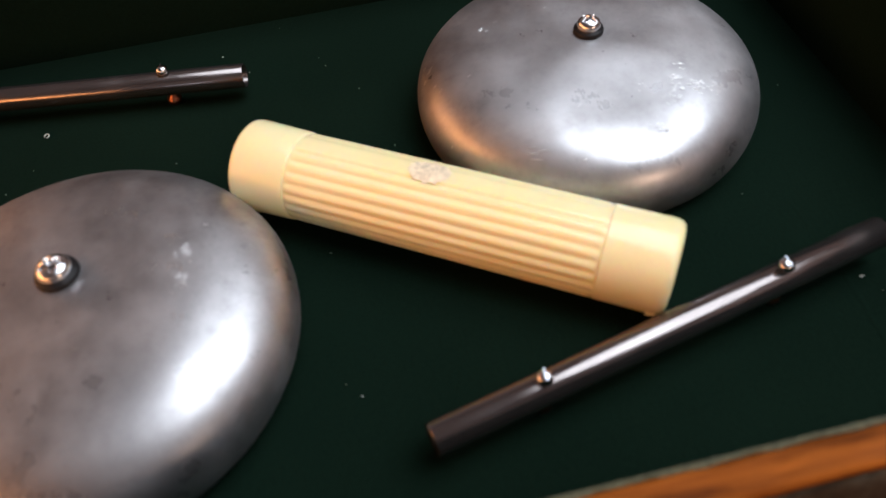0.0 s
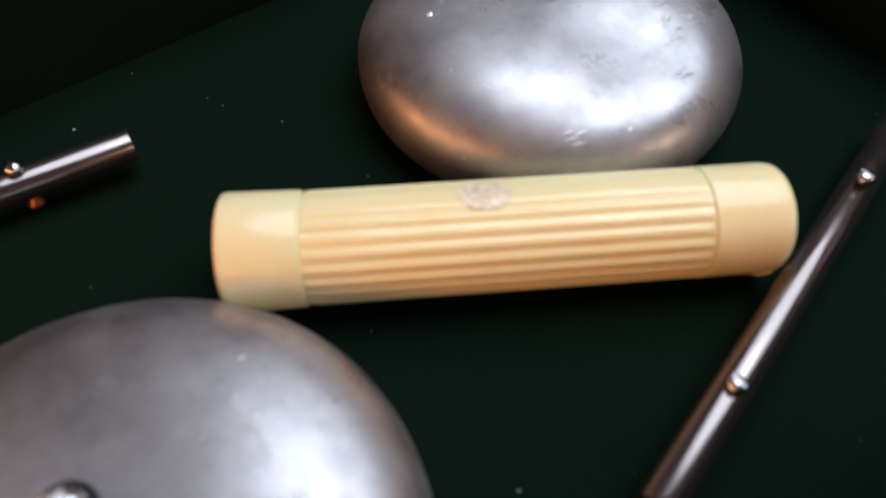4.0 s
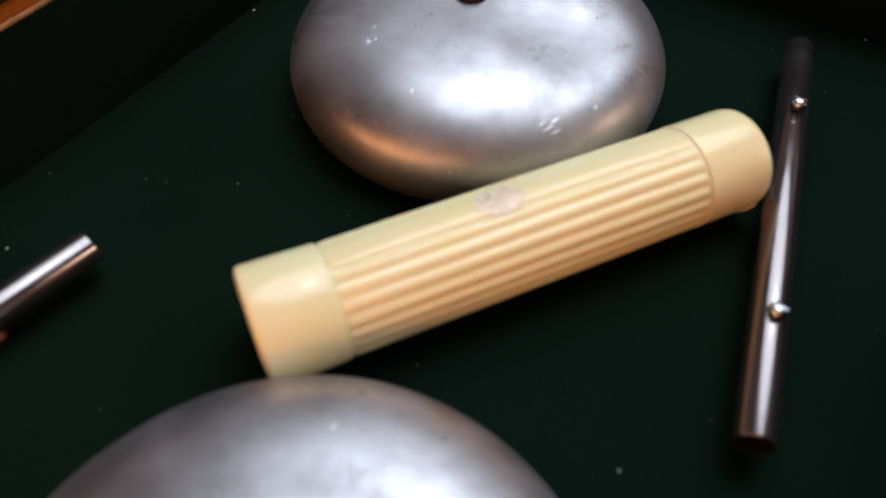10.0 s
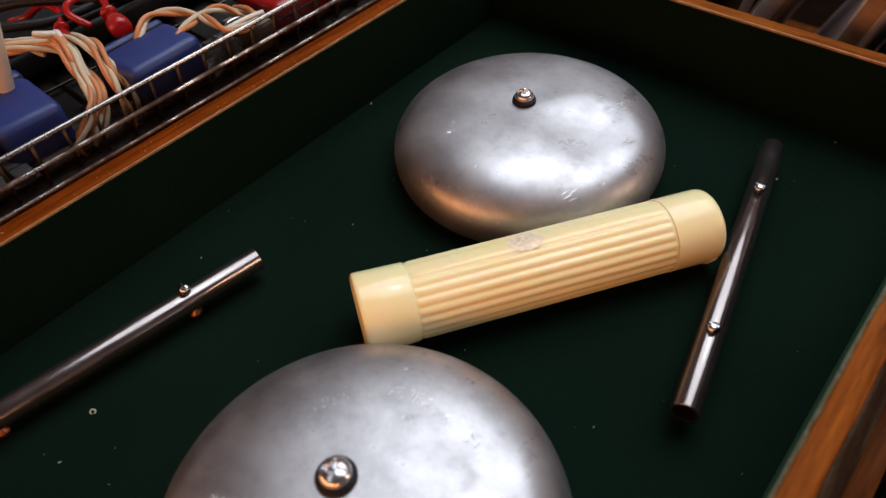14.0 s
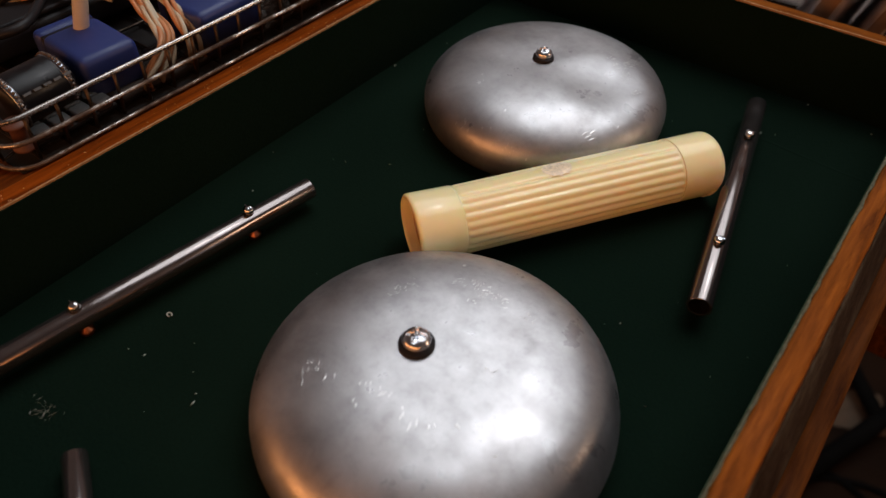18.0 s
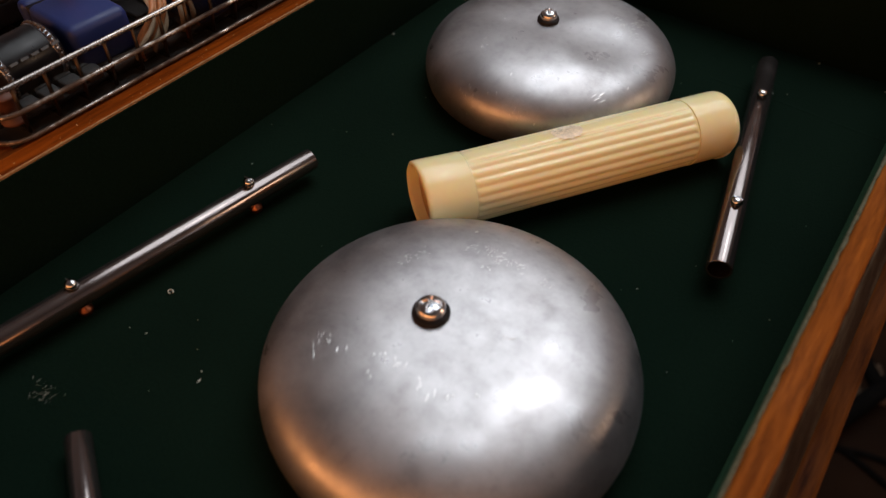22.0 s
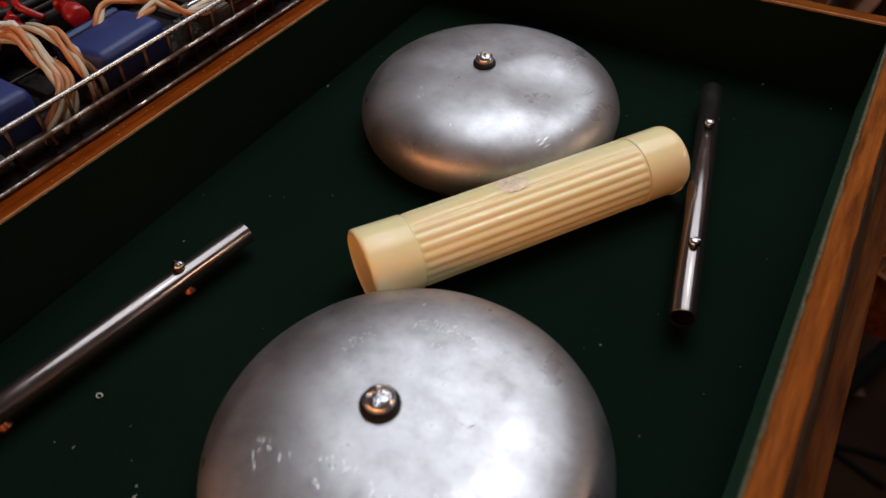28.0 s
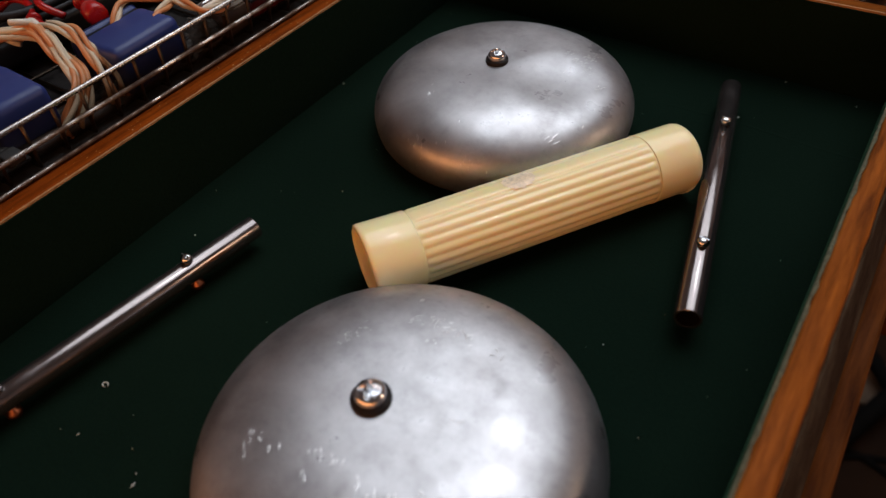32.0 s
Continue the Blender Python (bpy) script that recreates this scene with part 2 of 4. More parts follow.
BLUE = simple("blue_plastic", (0.010, 0.025, 0.135), 0.5, 0, 40, 0.15)
RED = simple("red_plastic", (0.30, 0.006, 0.006), 0.24, 0, 60, 0.2)
CORD_A = simple("cream_cord", (0.50, 0.42, 0.30), 0.55, 0, 90, 0.12)
CORD_B = simple("orange_cord", (0.48, 0.20, 0.075), 0.5, 0, 90, 0.15)
GREY = simple("grey_plastic", (0.075, 0.082, 0.088), 0.5, 0, 80, 0.15)
WHITE = simple("milky_plastic", (0.62, 0.58, 0.50), 0.35, 0, 40, 0.06)
CARD = simple("tan_card", (0.10, 0.060, 0.034), 0.8, 0, 60, 0.2)
PAPER = simple("pale_paper", (0.30, 0.26, 0.22), 0.8, 0, 40, 0.12)
FOLDER_TAN = simple("tan_folder", (0.24, 0.145, 0.085), 0.8, 0, 60, 0.25)
FOLDER_GREY = simple("grey_paper", (0.46, 0.42, 0.42), 0.75, 0, 40, 0.2)
LINT = simple("pale_lint", (0.40, 0.41, 0.37), 0.9, 0, 900, 0.2)
RUST = simple("rusty_brown", (0.09, 0.03, 0.015), 0.6, 0, 90, 0.3)


def film_material():
    m, nt, b = mat("clear_film")
    b.inputs["Base Color"].default_value = (0.42, 0.42, 0.40, 1)
    b.inputs["Transmission Weight"].default_value = 0.75
    b.inputs["IOR"].default_value = 1.2
    nt.links.new(ramp(nt, noise_node(nt, 60), [(0.3, grey(0.08)), (0.7, grey(0.3))]), b.inputs["Roughness"])
    return m


def smoky_material():
    """Thin brownish clear plastic that takes away part of the light, with a faint gloss."""
    m, nt, b = mat("smoky_plastic")
    clear, gloss, both = nt.nodes.new("ShaderNodeBsdfTransparent"), nt.nodes.new("ShaderNodeBsdfAnisotropic"), nt.nodes.new("ShaderNodeMixShader")
    nt.links.new(ramp(nt, noise_node(nt, 30, 4), [(0.3, (0.42, 0.38, 0.35)), (0.7, (0.60, 0.55, 0.51))]), clear.inputs["Color"])
    gloss.inputs["Roughness"].default_value = 0.3
    both.inputs[0].default_value = 0.05
    nt.links.new(clear.outputs[0], both.inputs[1])
    nt.links.new(gloss.outputs[0], both.inputs[2])
    nt.links.new(both.outputs[0], nt.nodes["Material Output"].inputs["Surface"])
    nt.nodes.remove(b)
    return m


def worn_wire_material():
    """Plated wire: bright patches between rust and grime."""
    m, nt, b = mat("worn_wire")
    f = noise_node(nt, 70, 6, 0.7)
    nt.links.new(ramp(nt, f, [(0.38, (0.045, 0.024, 0.015)), (0.50, (0.14, 0.10, 0.075)), (0.60, (0.46, 0.42, 0.39))]), b.inputs["Base Color"])
    nt.links.new(ramp(nt, f, [(0.38, grey(0.7)), (0.60, grey(0.24))]), b.inputs["Roughness"])
    nt.links.new(ramp(nt, f, [(0.40, grey(0.2)), (0.58, grey(1.0))]), b.inputs["Metallic"])
    return m


FILM = film_material()
WIRE_WORN = worn_wire_material()
SMOKY = smoky_material()


# ---- mesh tools ----
def finish(name, bm, material, parent=None, label="", smooth=True):
    me = bpy.data.meshes.new(name)
    bmesh.ops.recalc_face_normals(bm, faces=bm.faces)
    bm.to_mesh(me)
    bm.free()
    for p in me.polygons:
        p.use_smooth = smooth
    me.materials.append(material)
    ob = new(name, me)
    if parent is not None:
        ob.parent = parent
    if label:
        tagged(ob, label)
    return ob


def part(name, bm, material, parent, label="", smooth=True):
    return finish(name, bm, material, parent, label, smooth)


def empty(name, label, category, group="", kind=""):
    return tagged(new(name), label, category, group, kind)


def box_bm(x0, x1, y0, y1, z0, z1, bevel=0.0, bm=None):
    bm = bm or bmesh.new()
    vs = [bm.verts.new((x, y, z)) for z in (z0, z1) for y in (y0, y1) for x in (x0, x1)]
    fs = [bm.faces.new([vs[i] for i in f]) for f in ((0, 2, 3, 1), (4, 5, 7, 6), (0, 1, 5, 4), (2, 6, 7, 3), (0, 4, 6, 2), (1, 3, 7, 5))]
    if bevel:
        es = {e for f in fs for e in f.edges}
        bmesh.ops.bevel(bm, geom=list(es), offset=bevel, segments=2, affect="EDGES", profile=0.6)
    return bm


def lathe_bm(profile, seg=64, bm=None, m=None):
    """A profile of (radius, height) turned about z."""
    bm = bm or bmesh.new()
    m = m or Matrix.Identity(4)
    rings = []
    for r, z in profile:
        if r < 1e-7:
            rings.append([bm.verts.new(m @ Vector((0, 0, z)))])
        else:
            rings.append([bm.verts.new(m @ Vector((r * math.cos(a), r * math.sin(a), z))) for a in (2 * math.pi * k / seg for k in range(seg))])
    for a, b in zip(rings, rings[1:]):
        for k in range(seg):
            j = (k + 1) % seg
            if len(a) == 1 and len(b) == 1:
                continue
            if len(a) == 1:
                bm.faces.new((a[0], b[k], b[j]))
            elif len(b) == 1:
                bm.faces.new((a[k], a[j], b[0]))
            else:
                bm.faces.new((a[k], a[j], b[j], b[k]))
    return bm


def pipe_bm(points, r, seg=10, bm=None, caps=True):
    """A round wire along points."""
    bm = bm or bmesh.new()
    pts = [Vector(p) for p in points]
    rings, side = [], None
    for i, p in enumerate(pts):
        d = (pts[min(i + 1, len(pts) - 1)] - pts[max(i - 1, 0)]).normalized()
        if side is None:
            side = d.orthogonal().normalized()
        side = (side - d * side.dot(d)).normalized()
        up = d.cross(side)
        rings.append([bm.verts.new(p + r * (math.cos(a) * side + math.sin(a) * up)) for a in (2 * math.pi * k / seg for k in range(seg))])
    for a, b in zip(rings, rings[1:]):
        for k in range(seg):
            bm.faces.new((a[k], a[(k + 1) % seg], b[(k + 1) % seg], b[k]))
    if caps:
        bm.faces.new(rings[0][::-1])
        bm.faces.new(rings[-1])
    return bm


def along(a, b):
    """The pose whose z axis runs from a to b, starting at a."""
    a, b = Vector(a), Vector(b)
    return Matrix.Translation(a) @ (b - a).to_track_quat("Z", "Y").to_matrix().to_4x4()


# ---- tray ----
def worn_bar_bm(x0, x1, y0, y1, z0, z1, along_x=False, seed=0):
    """A wooden bar with rounded, slightly wavy and worn upper edges."""
    bm = bmesh.new()
    c = 0.0011
    prof = [(x0, z0), (x1, z0), (x1, z1 - c), (x1 - c * 0.3, z1 - c * 0.3), (x1 - c, z1), ((x0 + x1) / 2, z1 + 0.0001), (x0 + c * 0.7, z1), (x0 + c * 0.2, z1 - c * 0.3), (x0, z1 - c * 0.8)]
    if along_x:
        prof = [(y0, z0), (y1, z0), (y1, z1 - c), (y1 - c * 0.3, z1 - c * 0.3), (y1 - c, z1), ((y0 + y1) / 2, z1 + 0.0001), (y0 + c * 0.7, z1), (y0 + c * 0.2, z1 - c * 0.3), (y0, z1 - c * 0.8)]
    lo, hi = (x0, x1) if along_x else (y0, y1)
    n = 110
    rows = []
    for i in range(n + 1):
        w = lo + (hi - lo) * i / n
        row = []
        for k, (u, z) in enumerate(prof):
            if 2 <= k <= 4:
                u += 0.00040 * noise.noise(Vector((w * 55, seed, 1))) + 0.00016 * noise.noise(Vector((w * 260, seed, 2)))
            if k > 2:
                z += 0.00012 * noise.noise(Vector((w * 90, k, seed)))
            row.append(bm.verts.new((w, u, z) if along_x else (u, w, z)))
        rows.append(row)
    m = len(prof)
    for p_, q_ in zip(rows, rows[1:]):
        for k in range(m):
            bm.faces.new((p_[k], p_[(k + 1) % m], q_[(k + 1) % m], q_[k]))
    bm.faces.new(rows[0])
    bm.faces.new(rows[-1][::-1])
    return bm


XL, XR, YF, YN, RIM = -1.343 * S, 1.2065 * S, 3.014 * S, -1.45 * S, 0.441 * S
tagged(finish("tray_floor", box_bm(XL - 0.006, XR + 0.006, YN - 0.006, YF + 0.006, -0.006, 0), FELT, smooth=False), "dark green felt lining the bottom of the tray", "tray floor", kind="structure")
for nm, b in (("wall_left", (XL - 0.0005, XL, YN, YF)), ("wall_right", (XR, XR + 0.0005, YN, YF)), ("wall_far", (XL - 0.0005, XR + 0.0005, YF, YF + 0.0005)), ("wall_near", (XL - 0.0005, XR + 0.0005, YN - 0.0005, YN))):
    tagged(finish(nm, box_bm(*b, 0.0, RIM - 0.0006), FELT, smooth=False), "dark green felt lining on the tray side", "tray wall", kind="structure")
for nm, b, mt in (("rim_left", (XL - 0.0090, XL - 0.0006, YN - 0.0085, YF + 0.0085), WOOD), ("rim_right", (XR + 0.0006, XR + 0.0074, YN - 0.0085, YF + 0.0085), WOOD_R),
                  ("rim_far", (XL - 0.0004, XR + 0.0004, YF + 0.0006, YF + 0.0080), WOOD_X), ("rim_near", (XL - 0.0004, XR + 0.0004, YN - 0.0080, YN - 0.0006), WOOD_X)):
    tagged(finish(nm, worn_bar_bm(*b, -0.012, RIM, mt is WOOD_X, len(nm)), mt, smooth=False), "orange-brown varnished wooden rim of the tray", "tray rim", kind="structure")
for nm, b in (("trim_left", (XL - 0.0011, XL - 0.0005, YN, YF)), ("trim_far", (XL, XR, YF + 0.0005, YF + 0.0013))):
    tagged(finish(nm, box_bm(*b, RIM - 0.0015, RIM + 0.0002, 0.0002), WORN, smooth=False), "pale worn inner edge of the wooden rim", "worn edge", kind="structure")


def fringe_bm():
    """The uneven fuzzy edge where the felt is cut off against the wooden rim."""
    bm = bmesh.new()
    rows = []
    for i in range(161):
        yy = YN + (YF - YN) * i / 160
        w = 0.0007 + 0.0005 * noise.noise(Vector((yy * 220, 3, 1))) + 0.0003 * noise.noise(Vector((yy * 900, 7, 1)))
        h = 0.0003 + 0.0003 * noise.noise(Vector((yy * 400, 1, 9)))
        rows.append([bm.verts.new(c) for c in ((XR - 0.0002, yy, RIM - 0.0012), (XR - 0.0001, yy, RIM + h), (XR + max(w, 0.0002), yy, RIM + h), (XR + max(w, 0.0002) + 0.0001, yy, RIM - 0.0012))])
    for p_, q_ in zip(rows, rows[1:]):
        for k in range(4):
            bm.faces.new((p_[k], p_[(k + 1) % 4], q_[(k + 1) % 4], q_[k]))
    bm.faces.new(rows[0])
    bm.faces.new(rows[-1][::-1])
    bmesh.ops.recalc_face_normals(bm, faces=list(bm.faces))
    return bm


tagged(finish("trim_right", fringe_bm(), FRINGE), "pale fuzzy cut edge of the felt along the rim", "felt edge", kind="structure")


def sloped_bm(x0, z0, x1, z1, zb):
    """A long band whose dirty face leans outward and down beside the rim, slightly uneven."""
    bm = bmesh.new()
    n = 60
    rows = []
    for i in range(n + 1):
        yy = YN - 0.0085 + (YF - YN + 0.017) * i / n
        row = []
        for k in range(7):
            f = k / 6
            wob = 0.0005 * noise.noise(Vector((yy * 90, f * 3, 4)))
            row.append(bm.verts.new((x0 + (x1 - x0) * f, yy, z0 + (z1 - z0) * f + wob * (0 < k < 6))))
        row += [bm.verts.new((x1, yy, zb)), bm.verts.new((x0, yy, zb))]
        rows.append(row)
    for p_, q_ in zip(rows, rows[1:]):
        for k in range(9):
            bm.faces.new((p_[k], p_[(k + 1) % 9], q_[(k + 1) % 9], q_[k]))
    bm.faces.new(rows[0])
    bm.faces.new(rows[-1][::-1])
    return bm


tagged(finish("trim_groove", sloped_bm(XR + 0.0076, RIM - 0.0016, XR + 0.0156, RIM - 0.0360, -0.012), DUST), "dusty grey-brown sloping side of the tray", "tray side", kind="structure")
tagged(finish("trim_outer", box_bm(XR + 0.0158, XR + 0.0225, YN - 0.0085, YF + 0.0085, -0.012, RIM - 0.0400, 0.0012), WOOD_DARK, smooth=False), "dark brown outer wooden lip of the tray", "wooden lip", kind="structure")
tagged(finish("table_side", box_bm(-0.75, XL - 0.0092, -0.50, 0.34, RIM - 0.022, RIM - 0.0012, 0.001), WOOD_TABLE, smooth=False), "orange-brown wooden table top beside the tray", "table top", kind="structure")
tagged(finish("table_base", box_bm(-0.75, XR + 0.0225, -0.50, YF + 0.0095, -0.060, -0.0125, 0.001), WOOD_DARK, smooth=False), "dark wooden table under the tray", "table", kind="structure")
tagged(finish("floor", box_bm(-2.0, 2.0, -2.0, 2.0, -0.80, -0.75), FLOOR, smooth=False), "dim brown floor beside the table", "floor", kind="structure")


def crease_bm(n=40):
    """A low fold of the lining that runs across the tray floor."""
    bm = bmesh.new()
    rows = []
    for i in range(n + 1):
        f = i / n
        x, y = XL + 0.62 * (XR - XL) * (1 - f) + (XR - XL) * f, (2.520 + 0.014 * math.sin(5 * f)) * S
        hgt = 0.00030 * (0.6 + 0.4 * noise.noise(Vector((f * 9, 0, 1)))) * min(f * 6, 1)
        rows.append([bm.verts.new((x, y + dy, z)) for dy, z in ((-0.0013, -0.0001), (-0.0004, hgt), (0.0003, hgt * 0.9), (0.0012, -0.0001))])
    for p_, q_ in zip(rows, rows[1:]):
        for k in range(3):
            bm.faces.new((p_[k], p_[k + 1], q_[k + 1], q_[k]))
    return bm


tagged(finish("trim_crease", crease_bm(), FELT), "faint fold in the green felt lining", "felt fold", kind="structure")


# ---- bells ----
SHOULDER = 0.50  # lower: a flatter top and a tighter shoulder


def bell(x, y, r, h, spin, dent, seed, sx, sy, head_r):
    ob = empty("bell_gong", "scuffed grey steel bell gong lying on the green felt", "bell", "bell gongs")
    R, H = r * S, h * S
    rng = random.Random(seed)
    prof = [(R * 0.875, 0.0006), (R * 0.895, 0.0), (R * 0.905, 0.0008)]
    for k in range(1, 10):
        a = math.pi / 2 * (1 - k / 10)
        prof.append((R * (0.905 + 0.095 * math.cos(a) ** 0.8), 0.0008 + (H * 0.34 - 0.0008) * (1 - math.sin(a))))
    n = 64
    for k in range(n + 1):
        t = math.sin(math.pi / 2 * k / n)
        q = math.cos(math.pi / 2 * k / n)
        prof.append((R * q ** SHOULDER, H * (0.34 + 0.66 * t)))
    prof[-1] = (0.0, H)
    bm = lathe_bm(prof, 128)
    for v in bm.verts:
        d = (v.co.xy - Vector((dent[0] * R, dent[1] * R))).length / (dent[2] * R)
        if d < 1 and v.co.z > 0.4 * H:
            v.co.z -= dent[3] * (1 - d * d) ** 2
        v.co.z += 0.00012 * noise.noise(Vector((v.co.x * 60 + seed, v.co.y * 60, v.co.z * 60))) * (v.co.z > 0.002)
    dome = part("dome", bm, STEEL, ob)
    # small bright nicks and scratches that follow the dome
    sb = bmesh.new()

    def surf(rad, ang):
        """A place on the dome and its normal, by radius and angle."""
        for (r0, z0), (r1, z1) in zip(prof, prof[1:]):
            if r1 <= rad * R <= r0 and r0 > r1:
                f = (r0 - rad * R) / (r0 - r1)
                nn = Vector(((z1 - z0), (r0 - r1))).normalized()
                c, s_ = math.cos(ang), math.sin(ang)
                return Vector((rad * R * c, rad * R * s_, z0 + f * (z1 - z0))), Vector((nn.x * c, nn.x * s_, nn.y))
        return Vector((0, 0, H)), Vector((0, 0, 1))

    for rad, ang, tilt, ln, wd, cnt in NICKS[seed]:
        for k in range(cnt):
            p, nn = surf(rad + rng.uniform(-0.035, 0.035) * (cnt > 1), radians(ang) + rng.uniform(-0.07, 0.07) * (cnt > 1))
            u = nn.orthogonal().normalized()
            u = Matrix.Rotation(radians(tilt + rng.uniform(-12, 12)), 3, nn) @ u
            w = nn.cross(u)
            a_, b_ = ln * rng.uniform(0.7, 1.3) * 0.58, wd * rng.uniform(0.6, 1.0) * 0.62
            p = p + nn * 0.00003
            ring = [sb.verts.new(p + u * a_ * i + w * b_ * j) for i, j in ((1, 0), (0.4, 1), (-0.4, 0.9), (-1, 0), (-0.4, -1), (0.4, -0.9))]
            top = sb.verts.new(p + nn * 0.00007)
            for i in range(6):
                sb.faces.new((ring[i], ring[(i + 1) % 6], top))
    tagged(part("scratch_wear", sb, NICK, ob, "bright nicks and scratches", smooth=False), kind="stuff")
    sc = head_r * S
    at = Matrix.Translation((sx * S, sy * S, H + 0.0014))
    part("washer", lathe_bm([(0, -0.0030), (sc * 1.08, -0.0030), (sc * 1.09, -0.0016), (sc * 1.09, -0.0006), (sc * 1.03, 0.0), (0, 0.0)], 36, None, at), BLACK, ob, "thick black rubber washer")
    sh = sc * 0.86
    hb = bmesh.new()
    rings, seg = [], 72
    for k in range(23):
        f = 1 - k / 22
        row = []
        for j in range(seg):
            t = 2 * math.pi * j / seg
            u, v = f * math.cos(t - 0.52), f * math.sin(t - 0.52)
            z_ = 0.0009 + 0.0023 * math.sqrt(max(1 - f * f, 0.0))
            arm = min(abs(u), abs(v))
            if f < 0.66 and arm < 0.17:
                z_ -= 0.0013 * min((0.17 - arm) / 0.05, 1.0) * min((0.66 - f) / 0.08, 1.0)
            row.append(hb.verts.new(at @ Vector((sh * f * math.cos(t), sh * f * math.sin(t), z_))) if k < 22 else None)
        rings.append(row)
    tip = hb.verts.new(at @ Vector((0, 0, 0.0019)))
    foot = [hb.verts.new(at @ Vector((sh * 0.98 * math.cos(2 * math.pi * j / seg), sh * 0.98 * math.sin(2 * math.pi * j / seg), 0.0))) for j in range(seg)]
    rings = [foot, *rings[:22]]
    for p_, q_ in zip(rings, rings[1:]):
        for j in range(seg):
            hb.faces.new((p_[j], p_[(j + 1) % seg], q_[(j + 1) % seg], q_[j]))
    for j in range(seg):
        hb.faces.new((rings[-1][j], rings[-1][(j + 1) % seg], tip))
    screw = part("screw_head", hb, CHROME, ob, "chrome cross-head screw")
    cb = bmesh.new()
    lathe_bm([(0, 0.00192), (sh * 0.14, 0.00192), (sh * 0.14, 0.00205), (0, 0.00212)], 16, cb, at)
    part("cross_slot", cb, SLOT, screw, "dark cross recess", smooth=False)
    ob.matrix_world = pose(x * S, y * S, 0.0, 0, 0, spin)
    return ob


# radius, angle, tilt, length, width, count of each cluster of nicks
NICKS = {
    1: [(0.38, 241, 60, 0.0016, 0.0005, 3), (0.36, 252, 70, 0.0014, 0.0004, 2), (0.35, 261, 50, 0.0022, 0.0005, 3), (0.35, 280, 80, 0.0018, 0.0005, 3), (0.41, 295, 70, 0.0022, 0.0004, 2), (0.40, 308, 80, 0.0014, 0.0004, 2), (0.40, 324, 60, 0.0012, 0.0004, 2), (0.65, 228, 80, 0.0030, 0.0004, 2), (0.55, 227, 70, 0.0022, 0.0004, 2), (0.47, 251, 60, 0.0012, 0.0004, 3), (0.53, 156, 20, 0.0010, 0.0004, 2), (0.56, 96, 10, 0.0012, 0.0004, 4), (0.55, 83, 10, 0.0012, 0.0004, 4), (0.58, 333, 40, 0.0012, 0.0003, 2), (0.71, 114, 20, 0.0011, 0.0008, 1), (0.45, 100, 15, 0.0008, 0.0003, 4), (0.52, 150, 30, 0.0009, 0.00018, 14), (0.54, 143, 10, 0.0007, 0.00016, 9), (0.56, 113, 20, 0.0008, 0.00018, 12), (0.56, 103, 60, 0.0010, 0.0002, 16), (0.52, 96, 30, 0.0008, 0.00018, 14), (0.54, 87, 60, 0.0009, 0.0002, 12), (0.58, 66, 30, 0.0008, 0.00016, 10), (0.62, 222, 70, 0.0012, 0.0002, 7), (0.30, 20, 40, 0.0006, 0.00015, 9)],
    2: [(0.90, 270, 70, 0.0016, 0.0005, 1), (0.88, 274, 70, 0.0014, 0.0005, 1), (0.72, 276, 60, 0.0016, 0.0005, 1), (0.56, 235, 40, 0.0014, 0.0005, 1), (0.38, 203, 40, 0.0008, 0.0004, 1), (0.56, 336, 80, 0.0016, 0.0004, 1), (0.86, 340, 60, 0.0010, 0.0006, 1), (0.87, 322, 25, 0.0026, 0.0005, 2), (0.87, 319, 25, 0.0026, 0.0005, 2), (0.98, 294, 40, 0.0010, 0.0005, 1), (0.93, 256, 60, 0.0016, 0.0005, 2), (0.91, 262, 50, 0.0018, 0.0006, 2), (0.73, 176, 60, 0.0010, 0.0005, 1), (0.71, 148, 50, 0.0010, 0.0005, 2), (0.62, 30, 30, 0.0012, 0.0003, 7), (0.75, 10, 20, 0.0014, 0.0003, 8), (0.70, 40, 30, 0.0012, 0.0003, 6), (0.82, 148, 10, 0.0020, 0.0004, 2), (0.50, 15, 20, 0.0008, 0.0003, 4), (0.56, 34, 30, 0.0010, 0.0002, 16), (0.66, 40, 20, 0.0011, 0.0002, 18), (0.74, 44, 30, 0.0010, 0.0002, 14), (0.52, 48, 40, 0.0009, 0.0002, 10), (0.62, 22, 30, 0.0009, 0.0002, 12), (0.61, 243, 60, 0.0010, 0.0002, 7), (0.95, 285, 60, 0.0008, 0.0002, 8), (0.97, 262, 40, 0.0008, 0.0002, 8)],
}
bell(0.314, 0.191, 0.642, 0.330, 0, (0.50, 0.30, 0.45, 0.0002), 1, -0.080, 0.004, 0.058)
bell(-0.372, 1.998, 0.638, 0.329, 0, (0.50, 0.02, 0.44, 0.0019), 2, -0.035, 0.010, 0.050)


